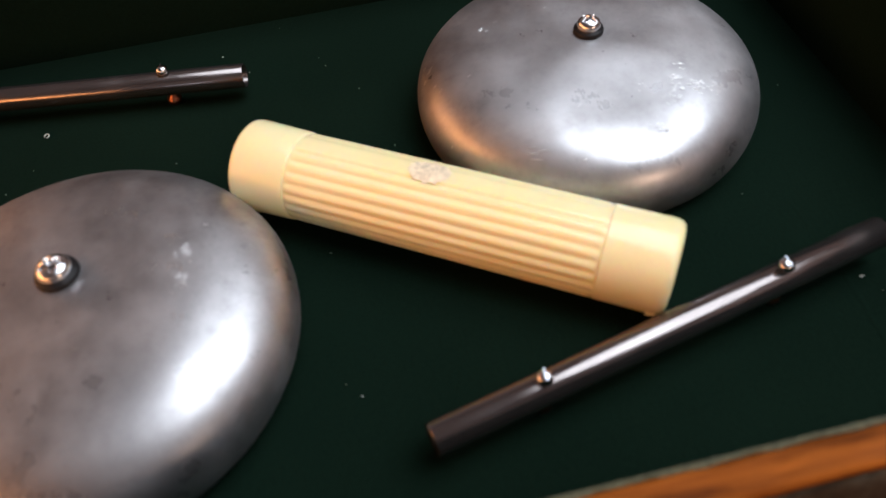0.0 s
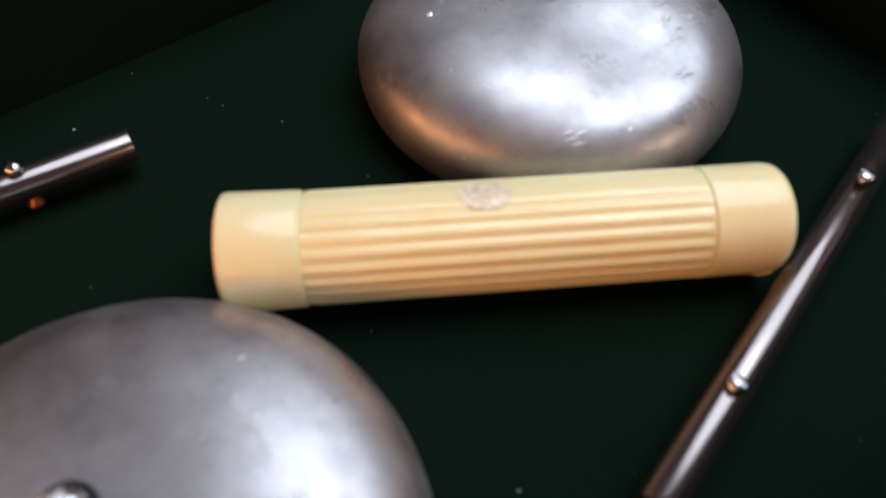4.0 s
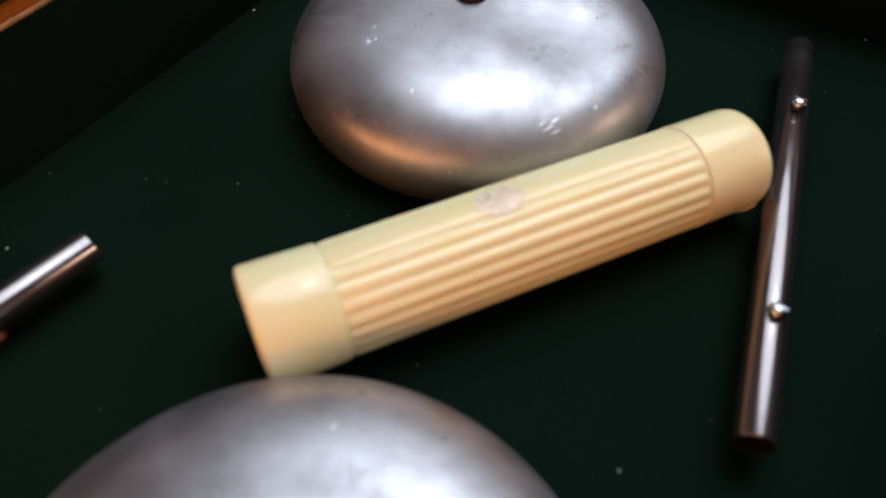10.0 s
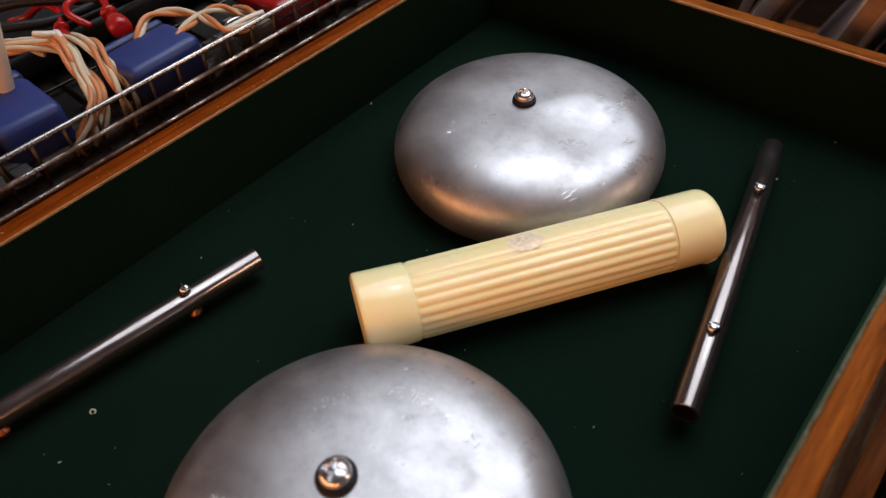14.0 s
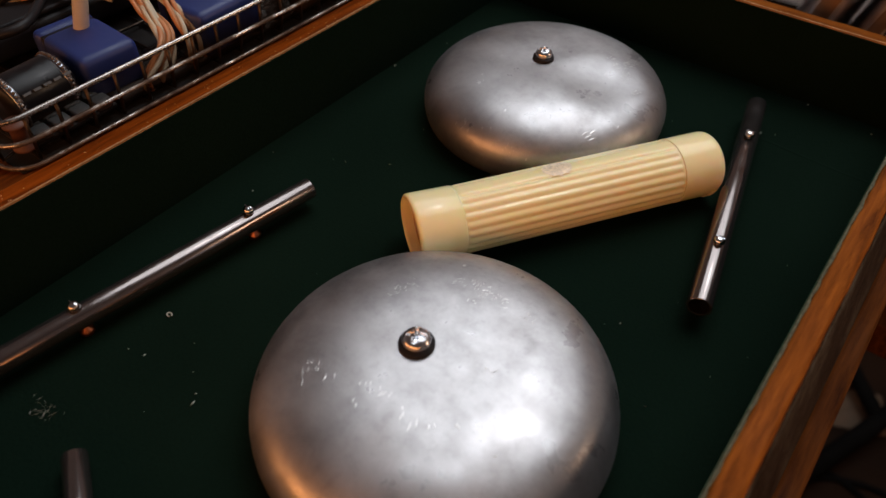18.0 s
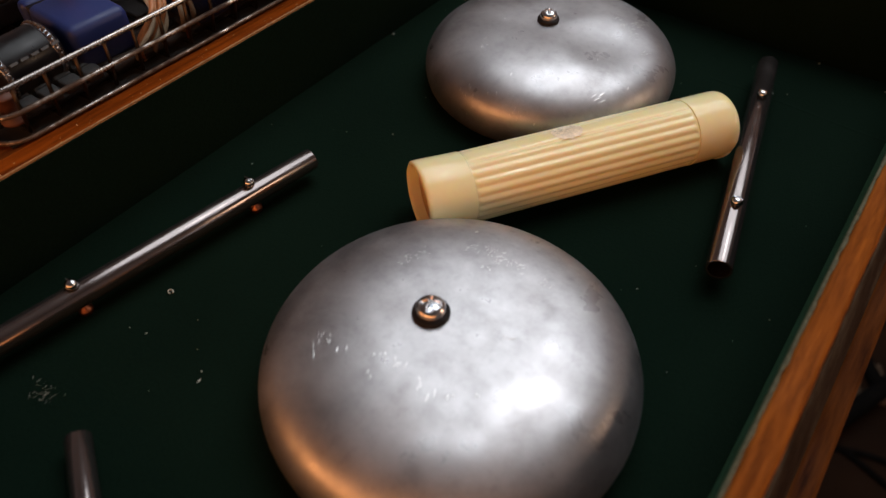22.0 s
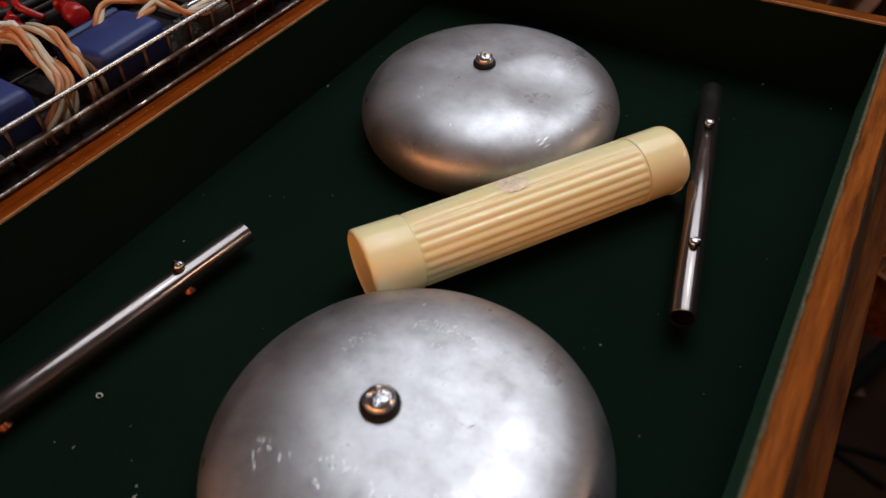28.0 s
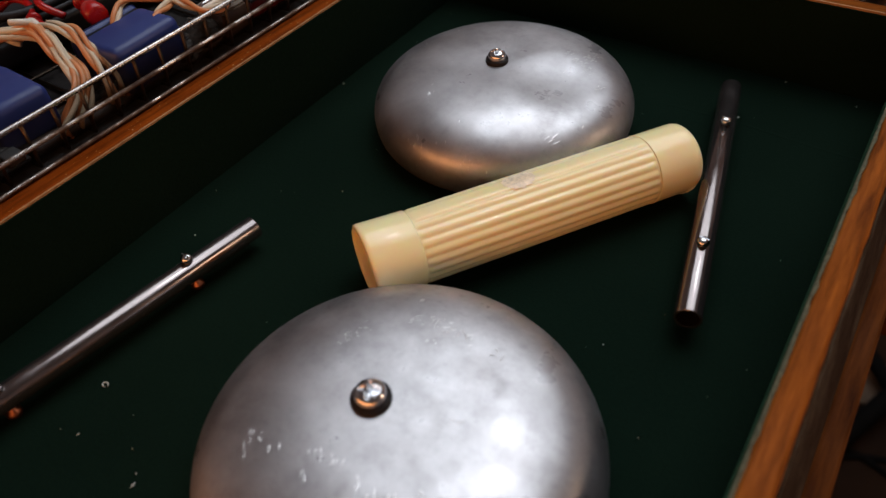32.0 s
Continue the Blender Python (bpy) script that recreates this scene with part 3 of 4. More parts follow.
# ---- cream grip ----
def grip(a, b, r, spin):
    ob = empty("cream_grip", "cream ribbed plastic grip with smooth collars lying on the felt", "plastic grip")
    L = (b - a).length
    seg, ribs = 216, 24
    bm = bmesh.new()

    def ring(f, rib, k0=1.0):
        vs = []
        for k in range(seg):
            t = 2 * math.pi * k / seg
            w = 0.5 + 0.5 * math.cos(ribs * t)
            away = abs((t - spin + math.pi) % (2 * math.pi) - math.pi)
            flat = min(max((away - 0.22) / 0.10, 0.06), 1.0)
            q = r * k0 * (1 - 0.046 * rib * flat * (1 - w ** 0.6))
            vs.append(bm.verts.new((q * math.cos(t), q * math.sin(t), f * L)))
        return vs

    rings = [ring(f, rib, k0) for f, rib, k0 in ((0.125, 0, 0.975), (0.142, 0, 0.975), (0.148, 0.6, 0.985), (0.156, 1, 1), (0.30, 1, 1), (0.55, 1, 0.995), (0.70, 1, 0.995), (0.838, 1, 0.99), (0.845, 0.6, 0.985), (0.850, 0, 0.975), (0.862, 0, 0.975))]
    for p, q in zip(rings, rings[1:]):
        for k in range(seg):
            bm.faces.new((p[k], p[(k + 1) % seg], q[(k + 1) % seg], q[k]))
    bm.faces.new(rings[0][::-1])
    bm.faces.new(rings[-1])
    barrel = part("ribbed_barrel", bm, CREAM, ob)
    part("collar", lathe_bm([(r * 0.84, 0.13 * L), (r * 0.90, 0.0012), (r * 0.96, 0.0), (r * 1.045, 0.0006), (r * 1.055, 0.0016), (r * 1.02, 0.137 * L), (r * 1.0, 0.141 * L), (r * 0.95, 0.141 * L)], 96), CREAM, ob, "smooth flared open collar")
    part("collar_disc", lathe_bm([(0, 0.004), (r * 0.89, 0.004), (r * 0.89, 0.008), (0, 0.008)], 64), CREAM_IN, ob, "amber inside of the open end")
    part("end_cap", lathe_bm([(r * 0.95, 0.853 * L), (r * 1.0, 0.853 * L), (r * 0.999, 0.857 * L), (r * 0.999, 0.972 * L), (r * 0.993, 0.980 * L), (r * 0.975, 0.989 * L), (r * 0.92, 0.997 * L), (r * 0.84, L), (r * 0.72, L - 0.0008), (0, L - 0.0008)], 96), CREAM, ob, "smooth rounded end cap")
    tb = bmesh.new()
    for k in range(14):
        t = radians(200 + 4.2 * k)
        sub = Matrix.Rotation(t, 4, "Z") @ Matrix.Translation((r * 1.004, 0, 0.974 * L))
        vs = [tb.verts.new(sub @ Vector((x_, y_, z_))) for x_, y_, z_ in ((-0.0004, -0.00018, -0.0012), (-0.0004, 0.00018, -0.0012), (0.00045, 0, -0.0012), (-0.0004, -0.00018, 0.001), (-0.0004, 0.00018, 0.001), (0.0002, 0, 0.001))]
        for f in ((0, 2, 1), (3, 4, 5), (0, 1, 4, 3), (1, 2, 5, 4), (2, 0, 3, 5)):
            tb.faces.new([vs[i] for i in f])
    part("cap_teeth", tb, CREAM, ob, "fine moulded teeth", smooth=False)
    # worn oval print, lying just over the ribs
    ovb = bmesh.new()
    m = 18
    grid = {}
    for i in range(-m, m + 1):
        for j in range(-6, 7):
            u, v = i / m, j / 6
            if u * u + v * v <= 1.02:
                t = spin + v * 0.38
                w = 0.5 + 0.5 * math.cos(ribs * t)
                q = r * (1 - 0.003 * (1 - w ** 0.6)) + 0.00008
                grid[i, j] = ovb.verts.new((q * math.cos(t), q * math.sin(t), (0.46 + 0.050 * u) * L))
    for i, j in list(grid):
        c = [grid.get((i + a_, j + b_)) for a_, b_ in ((0, 0), (1, 0), (1, 1), (0, 1))]
        if all(c):
            ovb.faces.new(c)
    part("oval_print", ovb, PRINT, ob, "faded lilac oval print")
    ob.matrix_world = along(a, b)
    return ob


GR = 0.154
GA, GB = P(-0.246, 0.734, GR * 1.04), P(0.553, 1.960, GR)
up_local = along(GA, GB).to_3x3().inverted() @ Vector((-0.14, 0.09, 1.0))
grip(GA, GB, GR * 0.985 * S, math.atan2(up_local.y, up_local.x))


# ---- steel tubes ----
def tube(a, b, r, screws, label):
    ob = empty("steel_tube", label, "metal tube", "steel tubes")
    m = along(a, b)
    L = (b - a).length
    inv = m.inverted()
    part("tube_body", lathe_bm([(r * 0.82, 0.0002), (r * 0.96, 0), (r, 0.0003), (r, L - 0.0003), (r * 0.96, L), (r * 0.82, L - 0.0002), (r * 0.82, 0.0002)], 48), TUBE, ob)
    for f in screws:
        c = m @ Vector((0, 0, f * L))
        loc = inv @ Matrix.Translation(c)
        hr = 0.0019
        head = [(hr * 0.55, r * 0.9), (hr * 0.55, r + 0.0006), (hr, r + 0.0007), (hr * 1.03, r + 0.0014)] + [(hr * math.cos(t), r + 0.0015 + 0.0013 * math.sin(t)) for t in (math.pi / 2 * k / 6 for k in range(1, 7))]
        head[-1] = (0, r + 0.0028)
        sc = part("screw", lathe_bm(head, 24, None, loc), CHROME, ob, "small chrome round-head screw")
        sl = box_bm(-hr * 0.8, hr * 0.8, -0.0002, 0.0002, r + 0.0022, r + 0.0029)
        sl.transform(loc)
        part("slot", sl, SLOT, sc, "dark screw slot", smooth=False)
        z = c.z
        part("lug", lathe_bm([(0, -z), (0.0019, -z), (0.0023, -z + 0.0006), (0.0023, -z + 0.0022), (0.0012, -z + 0.0028), (0.0011, -r * 0.9), (0, -r * 0.9)], 18, None, loc), COPPER, ob, "copper-coloured screw end")
    ob.matrix_world = m
    return ob


tube(P(0.886, 1.140, 0.110), P(0.553, 2.640, 0.110), 0.0500 * S, (0.221, 0.749), "dull steel tube with two small screws on the felt")
tube(P(-1.112, -1.20, 0.097), P(-0.838, 0.715, 0.099), 0.0490 * S, (0.429, 0.834), "long dull steel tube with two screws on the felt")
tube(P(-0.515, -0.720, 0.056), P(0.10, -1.05, 0.056), 0.0430 * S, (), "short dull steel tube lying on the felt")


# ---- wire basket beside the tray ----
def curve_points(ctrl, n=12):
    """A smooth line through the given places."""
    pts = [Vector(c) for c in ctrl]
    ext = [2 * pts[0] - pts[1], *pts, 2 * pts[-1] - pts[-2]]
    out = []
    for i in range(1, len(ext) - 2):
        p0, p1, p2, p3 = ext[i - 1 : i + 3]
        for k in range(n):
            t = k / n
            out.append(0.5 * (2 * p1 + (p2 - p0) * t + (2 * p0 - 5 * p1 + 4 * p2 - p3) * t * t + (3 * p1 - p0 - 3 * p2 + p3) * t ** 3))
    return out + [pts[-1]]


BX0, BX1, BY0, BY1 = -3.30, -1.455, -0.23, 2.62
BZ = 0.437


def loop(z, inset, rc):
    """A rounded rectangle of the basket at height z."""
    x0, x1, y0, y1 = BX0 + inset, BX1 - inset, BY0 + inset, BY1 - inset
    pts = []
    for cx, cy, a0 in ((x1 - rc, y0 + rc, -90), (x1 - rc, y1 - rc, 0), (x0 + rc, y1 - rc, 90), (x0 + rc, y0 + rc, 180)):
        for k in range(7):
            a = radians(a0 + 15 * k)
            pts.append(P(cx + rc * math.cos(a), cy + rc * math.sin(a), z))
    return pts + [pts[0]]


def rounded_block_m(x0, x1, y0, y1, z0, z1):
    return box_bm(x0 * S, x1 * S, y0 * S, y1 * S, z0 * S, z1 * S, 0.0002)


# near-black brown that stands in for the shade inside the basket
SHADE = simple("shade_sheet", (0.010, 0.007, 0.006), 0.95, 0, 90, 0.4, 0.6)
basket = empty("wire_basket", "chrome wire basket full of cables on the wooden table", "wire basket")
part("top_wire", pipe_bm(loop(0.675, 0.0, 0.13), 0.0115 * S, 10), WIRE, basket, "thick bright top wire")
part("middle_wire", pipe_bm(loop(0.560, 0.012, 0.13), 0.0105 * S, 10), WIRE_WORN, basket)
part("bottom_wire", pipe_bm(loop(0.446, 0.014, 0.13), 0.0092 * S, 10), WIRE_WORN, basket)
k = 0
y = BY0 + 0.14
while y < BY1 - 0.1:
    part("upright_wire", pipe_bm([P(BX1 - 0.012, y, 0.675), P(BX1 - 0.022, y, 0.56), P(BX1 - 0.040, y, 0.455), P(BX1 - 0.12, y, BZ + 0.012), P(BX0 + 0.12, y, BZ + 0.012), P(BX0 + 0.04, y, 0.455), P(BX0 + 0.012, y, 0.675)], 0.0085 * S, 6), WIRE_DARK, basket)
    y += 0.132
for x in (-3.0, -2.7, -2.4, -2.1, -1.8, -1.6):
    part("cross_wire", pipe_bm([P(x, BY0 + 0.012, 0.675), P(x, BY0 + 0.03, 0.56), P(x, BY0 + 0.04, 0.455), P(x, BY0 + 0.1, BZ + 0.03), P(x, BY1 - 0.1, BZ + 0.03), P(x, BY1 - 0.04, 0.455), P(x, BY1 - 0.012, 0.675)], 0.0085 * S, 6), WIRE_DARK, basket)


liner = empty("plastic_liner", "smoky clear plastic sheet lining the front of the basket", "plastic sheet")
sheet = bmesh.new()
LINER_ROWS = ((-1.483, 0.660), (-1.487, 0.610), (-1.491, 0.560), (-1.498, 0.515), (-1.508, 0.470))
rows = []
for i in range(41):
    yy = BY0 + 0.14 + (BY1 - BY0 - 0.28) * i / 40
    rows.append([sheet.verts.new(P(x + 0.002 * noise.noise(Vector((yy * 5, z * 9, 1))), yy, z)) for x, z in LINER_ROWS])
for a_, b_ in zip(rows, rows[1:]):
    for q in range(4):
        sheet.faces.new((a_[q], a_[q + 1], b_[q + 1], b_[q]))
bmesh.ops.solidify(sheet, geom=list(sheet.faces), thickness=0.0002)
part("sheet", sheet, SMOKY, liner)


# added sheet: darkens the basket bottom in place of real shade
tagged(finish("shade_sheet", rounded_block_m(BX0 + 0.05, BX1 - 0.035, BY0 + 0.05, BY1 - 0.05, 0.4265, 0.4340), SHADE), "added dark sheet standing in for shade on the basket bottom", "cloth")


# ---- things in the basket ----
def rounded_block(x0, x1, y0, y1, z0, z1, r, seg=4):
    bm = box_bm(x0 * S, x1 * S, y0 * S, y1 * S, z0 * S, z1 * S)
    bmesh.ops.bevel(bm, geom=list(bm.edges), offset=r * S, segments=seg, affect="EDGES", profile=0.5)
    return bm


def blue_box(x, y, w, d, h, rz, label):
    ob = empty("blue_box", label, "plastic box", "blue boxes")
    part("shell", rounded_block(-w * 0.30 + 0.003, w / 2, -d / 2, d / 2, 0, h, 0.036, 5), BLUE, ob)
    part("back_shell", rounded_block(-w / 2, -w * 0.30 - 0.003, -d / 2, d / 2, 0, h, 0.03, 4), BLUE, ob)
    part("seam", rounded_block(-w * 0.34, -w * 0.26, -d / 2 + 0.012, d / 2 - 0.012, 0.01, h - 0.012, 0.004, 1), BLACK, ob, "dark seam across the box")
    ob.matrix_world = pose(x * S, y * S, (BZ + 0.05) * S, 0, 0, rz)
    return ob


blue_box(-1.80, 0.385, 0.42, 0.27, 0.205, -2, "blue rounded plastic box among the cables in the basket")
blue_box(-1.665, 0.955, 0.31, 0.36, 0.220, 3, "blue rounded plastic box with a cord wrapped round it")


def drum():
    ob = empty("black_drum", "glossy black drum with bright toothed rings in the basket", "drum")
    r, L = 0.115 * S, 0.28 * S
    part("shell", lathe_bm([(0, 0), (r * 0.9, 0), (r * 0.97, 0.001), (r, 0.002), (r, L - 0.002), (r * 0.97, L - 0.001), (r * 0.9, L), (0, L)], 64), BLACK_GLOSS, ob)
    for z in (0.0022, L - 0.0022):
        g = part("toothed_ring", lathe_bm([(r * 0.99, z - 0.0012), (r * 1.02, z - 0.0010), (r * 1.02, z + 0.0010), (r * 0.99, z + 0.0012)], 64), SLOT, ob, "dark toothed metal ring")
        tb = bmesh.new()
        for k in range(40):
            a = 2 * math.pi * k / 40
            m = Matrix.Rotation(a, 4, "Z") @ Matrix.Translation((r * 1.02, 0, z))
            lathe_bm([(0, -0.0007), (0.0006, -0.0004), (0.0006, 0.0004), (0, 0.0007)], 6, tb, m @ Matrix.Rotation(math.pi / 2, 4, "Y"))
        part("teeth", tb, WIRE_WORN, g, "bright metal teeth")
    for k in range(5):
        bmk = box_bm(-0.0009, 0.0009, -0.0004, 0.0004, 0.004 + k * 0.0037, 0.0066 + k * 0.0037)
        bmk.transform(Matrix.Rotation(radians(148), 4, "Z") @ Matrix.Translation((r, 0, 0)))
        part("seam_clip", bmk, GREY, ob, "grey seam clip", smooth=False)
    ob.matrix_world = along(P(-1.690, -0.075, 0.604), P(-1.715, 0.205, 0.602))
    return ob


CRUMB = simple("pale_crumb", (0.45, 0.26, 0.12), 0.6, 0, 900, 0.3)
LEAD = simple("dark_brown_sheath", (0.018, 0.011, 0.008), 0.5, 0, 50, 0.3)
BLACK_GLOSS = simple("glossy_black", (0.006, 0.005, 0.006), 0.34, 0, 60, 0.2)
BLACK_GLOSS.node_tree.nodes["Principled BSDF"].inputs["Specular IOR Level"].default_value = 0.25
drum()


def twisted_cord(ctrl, label, r=0.0118, off=0.0105):
    ob = empty("twisted_cord", label, "cord", "twisted cords")
    pts = curve_points([P(*c) for c in ctrl], 14)
    ln = sum((b - a).length for a, b in zip(pts, pts[1:]))
    for j, (mt, lb) in enumerate(((CORD_A, "cream strand"), (CORD_B, "orange strand"))):
        path, run, u = [], 0.0, (pts[1] - pts[0]).orthogonal()
        for i, p in enumerate(pts):
            d = (pts[min(i + 1, len(pts) - 1)] - pts[max(i - 1, 0)]).normalized()
            u = (u - d * u.dot(d)).normalized()
            if i:
                run += (p - pts[i - 1]).length
            a = run / 0.030 * 2 * math.pi + math.pi * j
            path.append(p + off * S * (math.cos(a) * u + math.sin(a) * d.cross(u)))
        part("strand", pipe_bm(path, r * S, 8), mt, ob, lb)
    return ob


CORD = "twisted cream and orange cord bundled in the wire basket"
KX, KY, KZ = -1.935, 0.715, 0.745
for dx, dy, dz, ex, ey in ((0, 0, 0, -1.50, 0.47), (0.02, 0.012, 0.012, -1.51, 0.55), (0.0, 0.03, 0.006, -1.52, 0.60), (0.03, -0.015, -0.01, -1.55, 0.515)):
    twisted_cord([(KX - 0.18 + dx, KY - 0.16 + dy, KZ - 0.02), (KX + dx, KY + dy - 0.02, KZ + dz), (KX + 0.18 + dx, KY + dy - 0.04, KZ - 0.05 + dz), ((KX + 0.28 + ex) / 2, (KY + ey) / 2 + 0.02, 0.625), (ex - 0.025, ey, 0.52), (ex - 0.055, ey + 0.01, 0.460)], CORD)
for dx, dy, ex, ey in ((0, 0, -1.505, 0.72), (0.01, 0.03, -1.515, 0.78)):
    twisted_cord([(KX + dx, KY + 0.03 + dy, KZ - 0.01), (KX + 0.14 + dx, KY + 0.055 + dy, KZ), (KX + 0.29, KY + 0.035 + dy, 0.70), (ex - 0.02, ey, 0.58), (ex - 0.04, ey, 0.465)], CORD)
twisted_cord([(-1.97, 0.66, 0.70), (-2.15, 0.58, 0.72), (-2.38, 0.42, 0.66), (-2.5, 0.2, 0.55)], CORD)
twisted_cord([(-1.72, 0.93, 0.66), (-1.755, 1.00, 0.715), (-1.81, 1.08, 0.725), (-1.80, 1.165, 0.715), (-1.71, 1.25, 0.695), (-1.60, 1.26, 0.685), (-1.50, 1.27, 0.675), (-1.475, 1.35, 0.66), (-1.50, 1.42, 0.655), (-1.57, 1.46, 0.655), (-1.70, 1.44, 0.64)], CORD)
twisted_cord([(-1.60, 1.05, 0.60), (-1.62, 1.09, 0.69), (-1.67, 1.21, 0.69), (-1.71, 1.31, 0.68), (-1.69, 1.38, 0.67), (-1.60, 1.42, 0.64)], CORD)
knot = empty("wire_tie", "pale twisted tie knotted round the cord bundle", "wire tie")
part("tie_loop", pipe_bm([P(KX + 0.03 * math.cos(a), KY + 0.01 + 0.012 * a / 6, KZ + 0.028 * math.sin(a)) for a in (0.4 * k for k in range(17))], 0.0012, 6), WHITE, knot)
part("tie_end", pipe_bm(curve_points([P(KX, KY, KZ + 0.03), P(KX + 0.01, KY - 0.04, KZ + 0.05), P(KX - 0.02, KY - 0.07, KZ + 0.055)], 6), 0.0011, 6), WHITE, knot)


def stick():
    ob = empty("plastic_stick", "milky white plastic stick standing in the basket", "plastic stick")
    a, b = P(-1.875, 0.410, 0.630), P(-1.770, 0.500, 1.09)
    L = (b - a).length
    r = 0.0027
    part("shaft", lathe_bm([(0, 0), (r * 0.75, 0), (r, 0.0008), (r * 0.92, L - 0.001), (r * 0.7, L), (0, L)], 24), WHITE, ob)
    ob.matrix_world = along(a, b)


stick()


def red_clip(a, b, lead, scale=1.0):
    ob = empty("red_clip", "red plastic clip lead lying on the cables", "clip lead", "red clips")
    u = S * scale
    m = along(P(*a), P(*b))
    part("sleeve", lathe_bm([(0, 0.004 * u), (0.048 * u, 0.0), (0.058 * u, 0.006 * u), (0.062 * u, 0.05 * u), (0.056 * u, 0.10 * u), (0.040 * u, 0.13 * u), (0.030 * u, 0.15 * u), (0.028 * u, 0.20 * u), (0, 0.20 * u)], 32, None, m), RED, ob)
    part("mouth", lathe_bm([(0.014 * u, 0.195 * u), (0.036 * u, 0.195 * u), (0.046 * u, 0.205 * u), (0.046 * u, 0.220 * u), (0.036 * u, 0.228 * u), (0.014 * u, 0.222 * u), (0.014 * u, 0.195 * u)], 32, None, m), RED, ob, "flared red mouth")
    part("lead", pipe_bm(curve_points([m @ Vector((0, 0, 0.2 * u)), *[P(*c) for c in lead]], 10), 0.017 * S, 10), RED, ob, "red lead")
    return ob


red_clip((-1.80, 0.945, 0.725), (-2.03, 1.00, 0.74), ((-2.10, 1.03, 0.75), (-2.17, 1.00, 0.76), (-2.16, 0.90, 0.76), (-2.08, 0.86, 0.75), (-2.0, 0.90, 0.70)), 0.82)
red_clip((-1.95, 0.74, 0.70), (-2.12, 0.82, 0.71), ((-2.20, 0.86, 0.73), (-2.30, 0.84, 0.74), (-2.34, 0.76, 0.70), (-2.45, 0.72, 0.66)), 0.72)
rb = empty("red_case", "red plastic case behind the basket wires", "plastic case")
part("shell", rounded_block(-1.86, -1.51, 1.55, 1.90, BZ + 0.05, 0.65, 0.04), RED, rb)
part("lid_line", rounded_block(-1.863, -1.507, 1.547, 1.903, 0.580, 0.592, 0.003, 1), BLACK, rb, "dark lid line")
cb = empty("tan_carton", "small tan cardboard carton behind the basket wires", "carton")
part("sides", rounded_block(-1.70, -1.51, 1.36, 1.52, BZ + 0.05, 0.60, 0.006, 2), CARD, cb)
part("flap", rounded_block(-1.70, -1.52, 1.365, 1.515, 0.602, 0.610, 0.002, 1), PAPER, cb, "pale top flap")


def film_bag():
    bm = bmesh.new()
    rng = random.Random(5)
    n = 14
    grid = [[None] * (n + 1) for _ in range(n + 1)]
    for i in range(n + 1):
        for j in range(n + 1):
            u, v = i / n - 0.5, j / n - 0.5
            hgt = 0.12 * (1 - (u * u + v * v) * 2.2) + 0.05 * noise.noise(Vector((u * 6, v * 6, 2))) + 0.03 * noise.noise(Vector((u * 15, v * 15, 5)))
            grid[i][j] = bm.verts.new(P(-1.59 + 0.16 * u, 1.26 + 0.22 * v, BZ + 0.05 + max(hgt, 0.0)))
    for i in range(n):
        for j in range(n):
            bm.faces.new((grid[i][j], grid[i + 1][j], grid[i + 1][j + 1], grid[i][j + 1]))
    bmesh.ops.solidify(bm, geom=list(bm.faces), thickness=0.0004)
    tagged(finish("film_bag", bm, FILM, smooth=False), "crumpled clear plastic bag in the wire basket", "plastic bag")


film_bag()
wb = empty("white_buckle", "white metal buckle bar lying behind the top wire", "buckle")
part("bar", pipe_bm(curve_points([P(-1.515, 1.250, 0.670), P(-1.508, 1.33, 0.678), P(-1.502, 1.41, 0.678), P(-1.500, 1.47, 0.670)], 6), 0.0010, 8), WHITE, wb)
part("ring", pipe_bm([P(-1.535 + 0.025 * math.cos(a), 1.335 + 0.045 * math.sin(a), 0.672) for a in (0.4 * k for k in range(17))], 0.0007, 8), CHROME, wb, "bright metal ring")
# invented dark leads heaped along the front of the basket to fill its darkness
for k, (xx, zz, y0, y1) in enumerate(((-1.557, 0.478, 0.32, 1.52), (-1.590, 0.482, 0.30, 2.0), (-1.650, 0.480, 0.34, 2.3), (-1.565, 0.530, 0.70, 1.30), (-1.71, 0.485, 0.30, 2.3), (-1.545, 0.520, 0.95, 1.34), (-1.77, 0.49, 0.62, 2.3), (-1.56, 0.480, 1.92, 2.45))):
    ob = empty("filler_lead", "added dark brown cable filling the dark front of the basket", "cable", "dark cables in the basket")
    part("sheath", pipe_bm(curve_points([P(xx + 0.012 * math.sin(3.1 * q + k), y0 + (y1 - y0) * q / 7, zz + 0.008 * math.sin(2.3 * q + 2 * k)) for q in range(8)], 5), 0.029 * S, 10), LEAD, ob)
ts = empty("terminal_strip", "grey terminal strip lying at the bottom of the basket", "terminal strip")
part("strip_base", rounded_block(-1.66, -1.515, -0.08, 0.30, BZ + 0.04, BZ + 0.065, 0.006, 1), BLACK, ts)
for j in range(4):
    for i in range(2):
        part("terminal", rounded_block(-1.585 - 0.08 * i, -1.515 - 0.08 * i, -0.07 + 0.093 * j, 0.005 + 0.093 * j, BZ + 0.06, BZ + 0.105, 0.010, 2), GREY, ts)
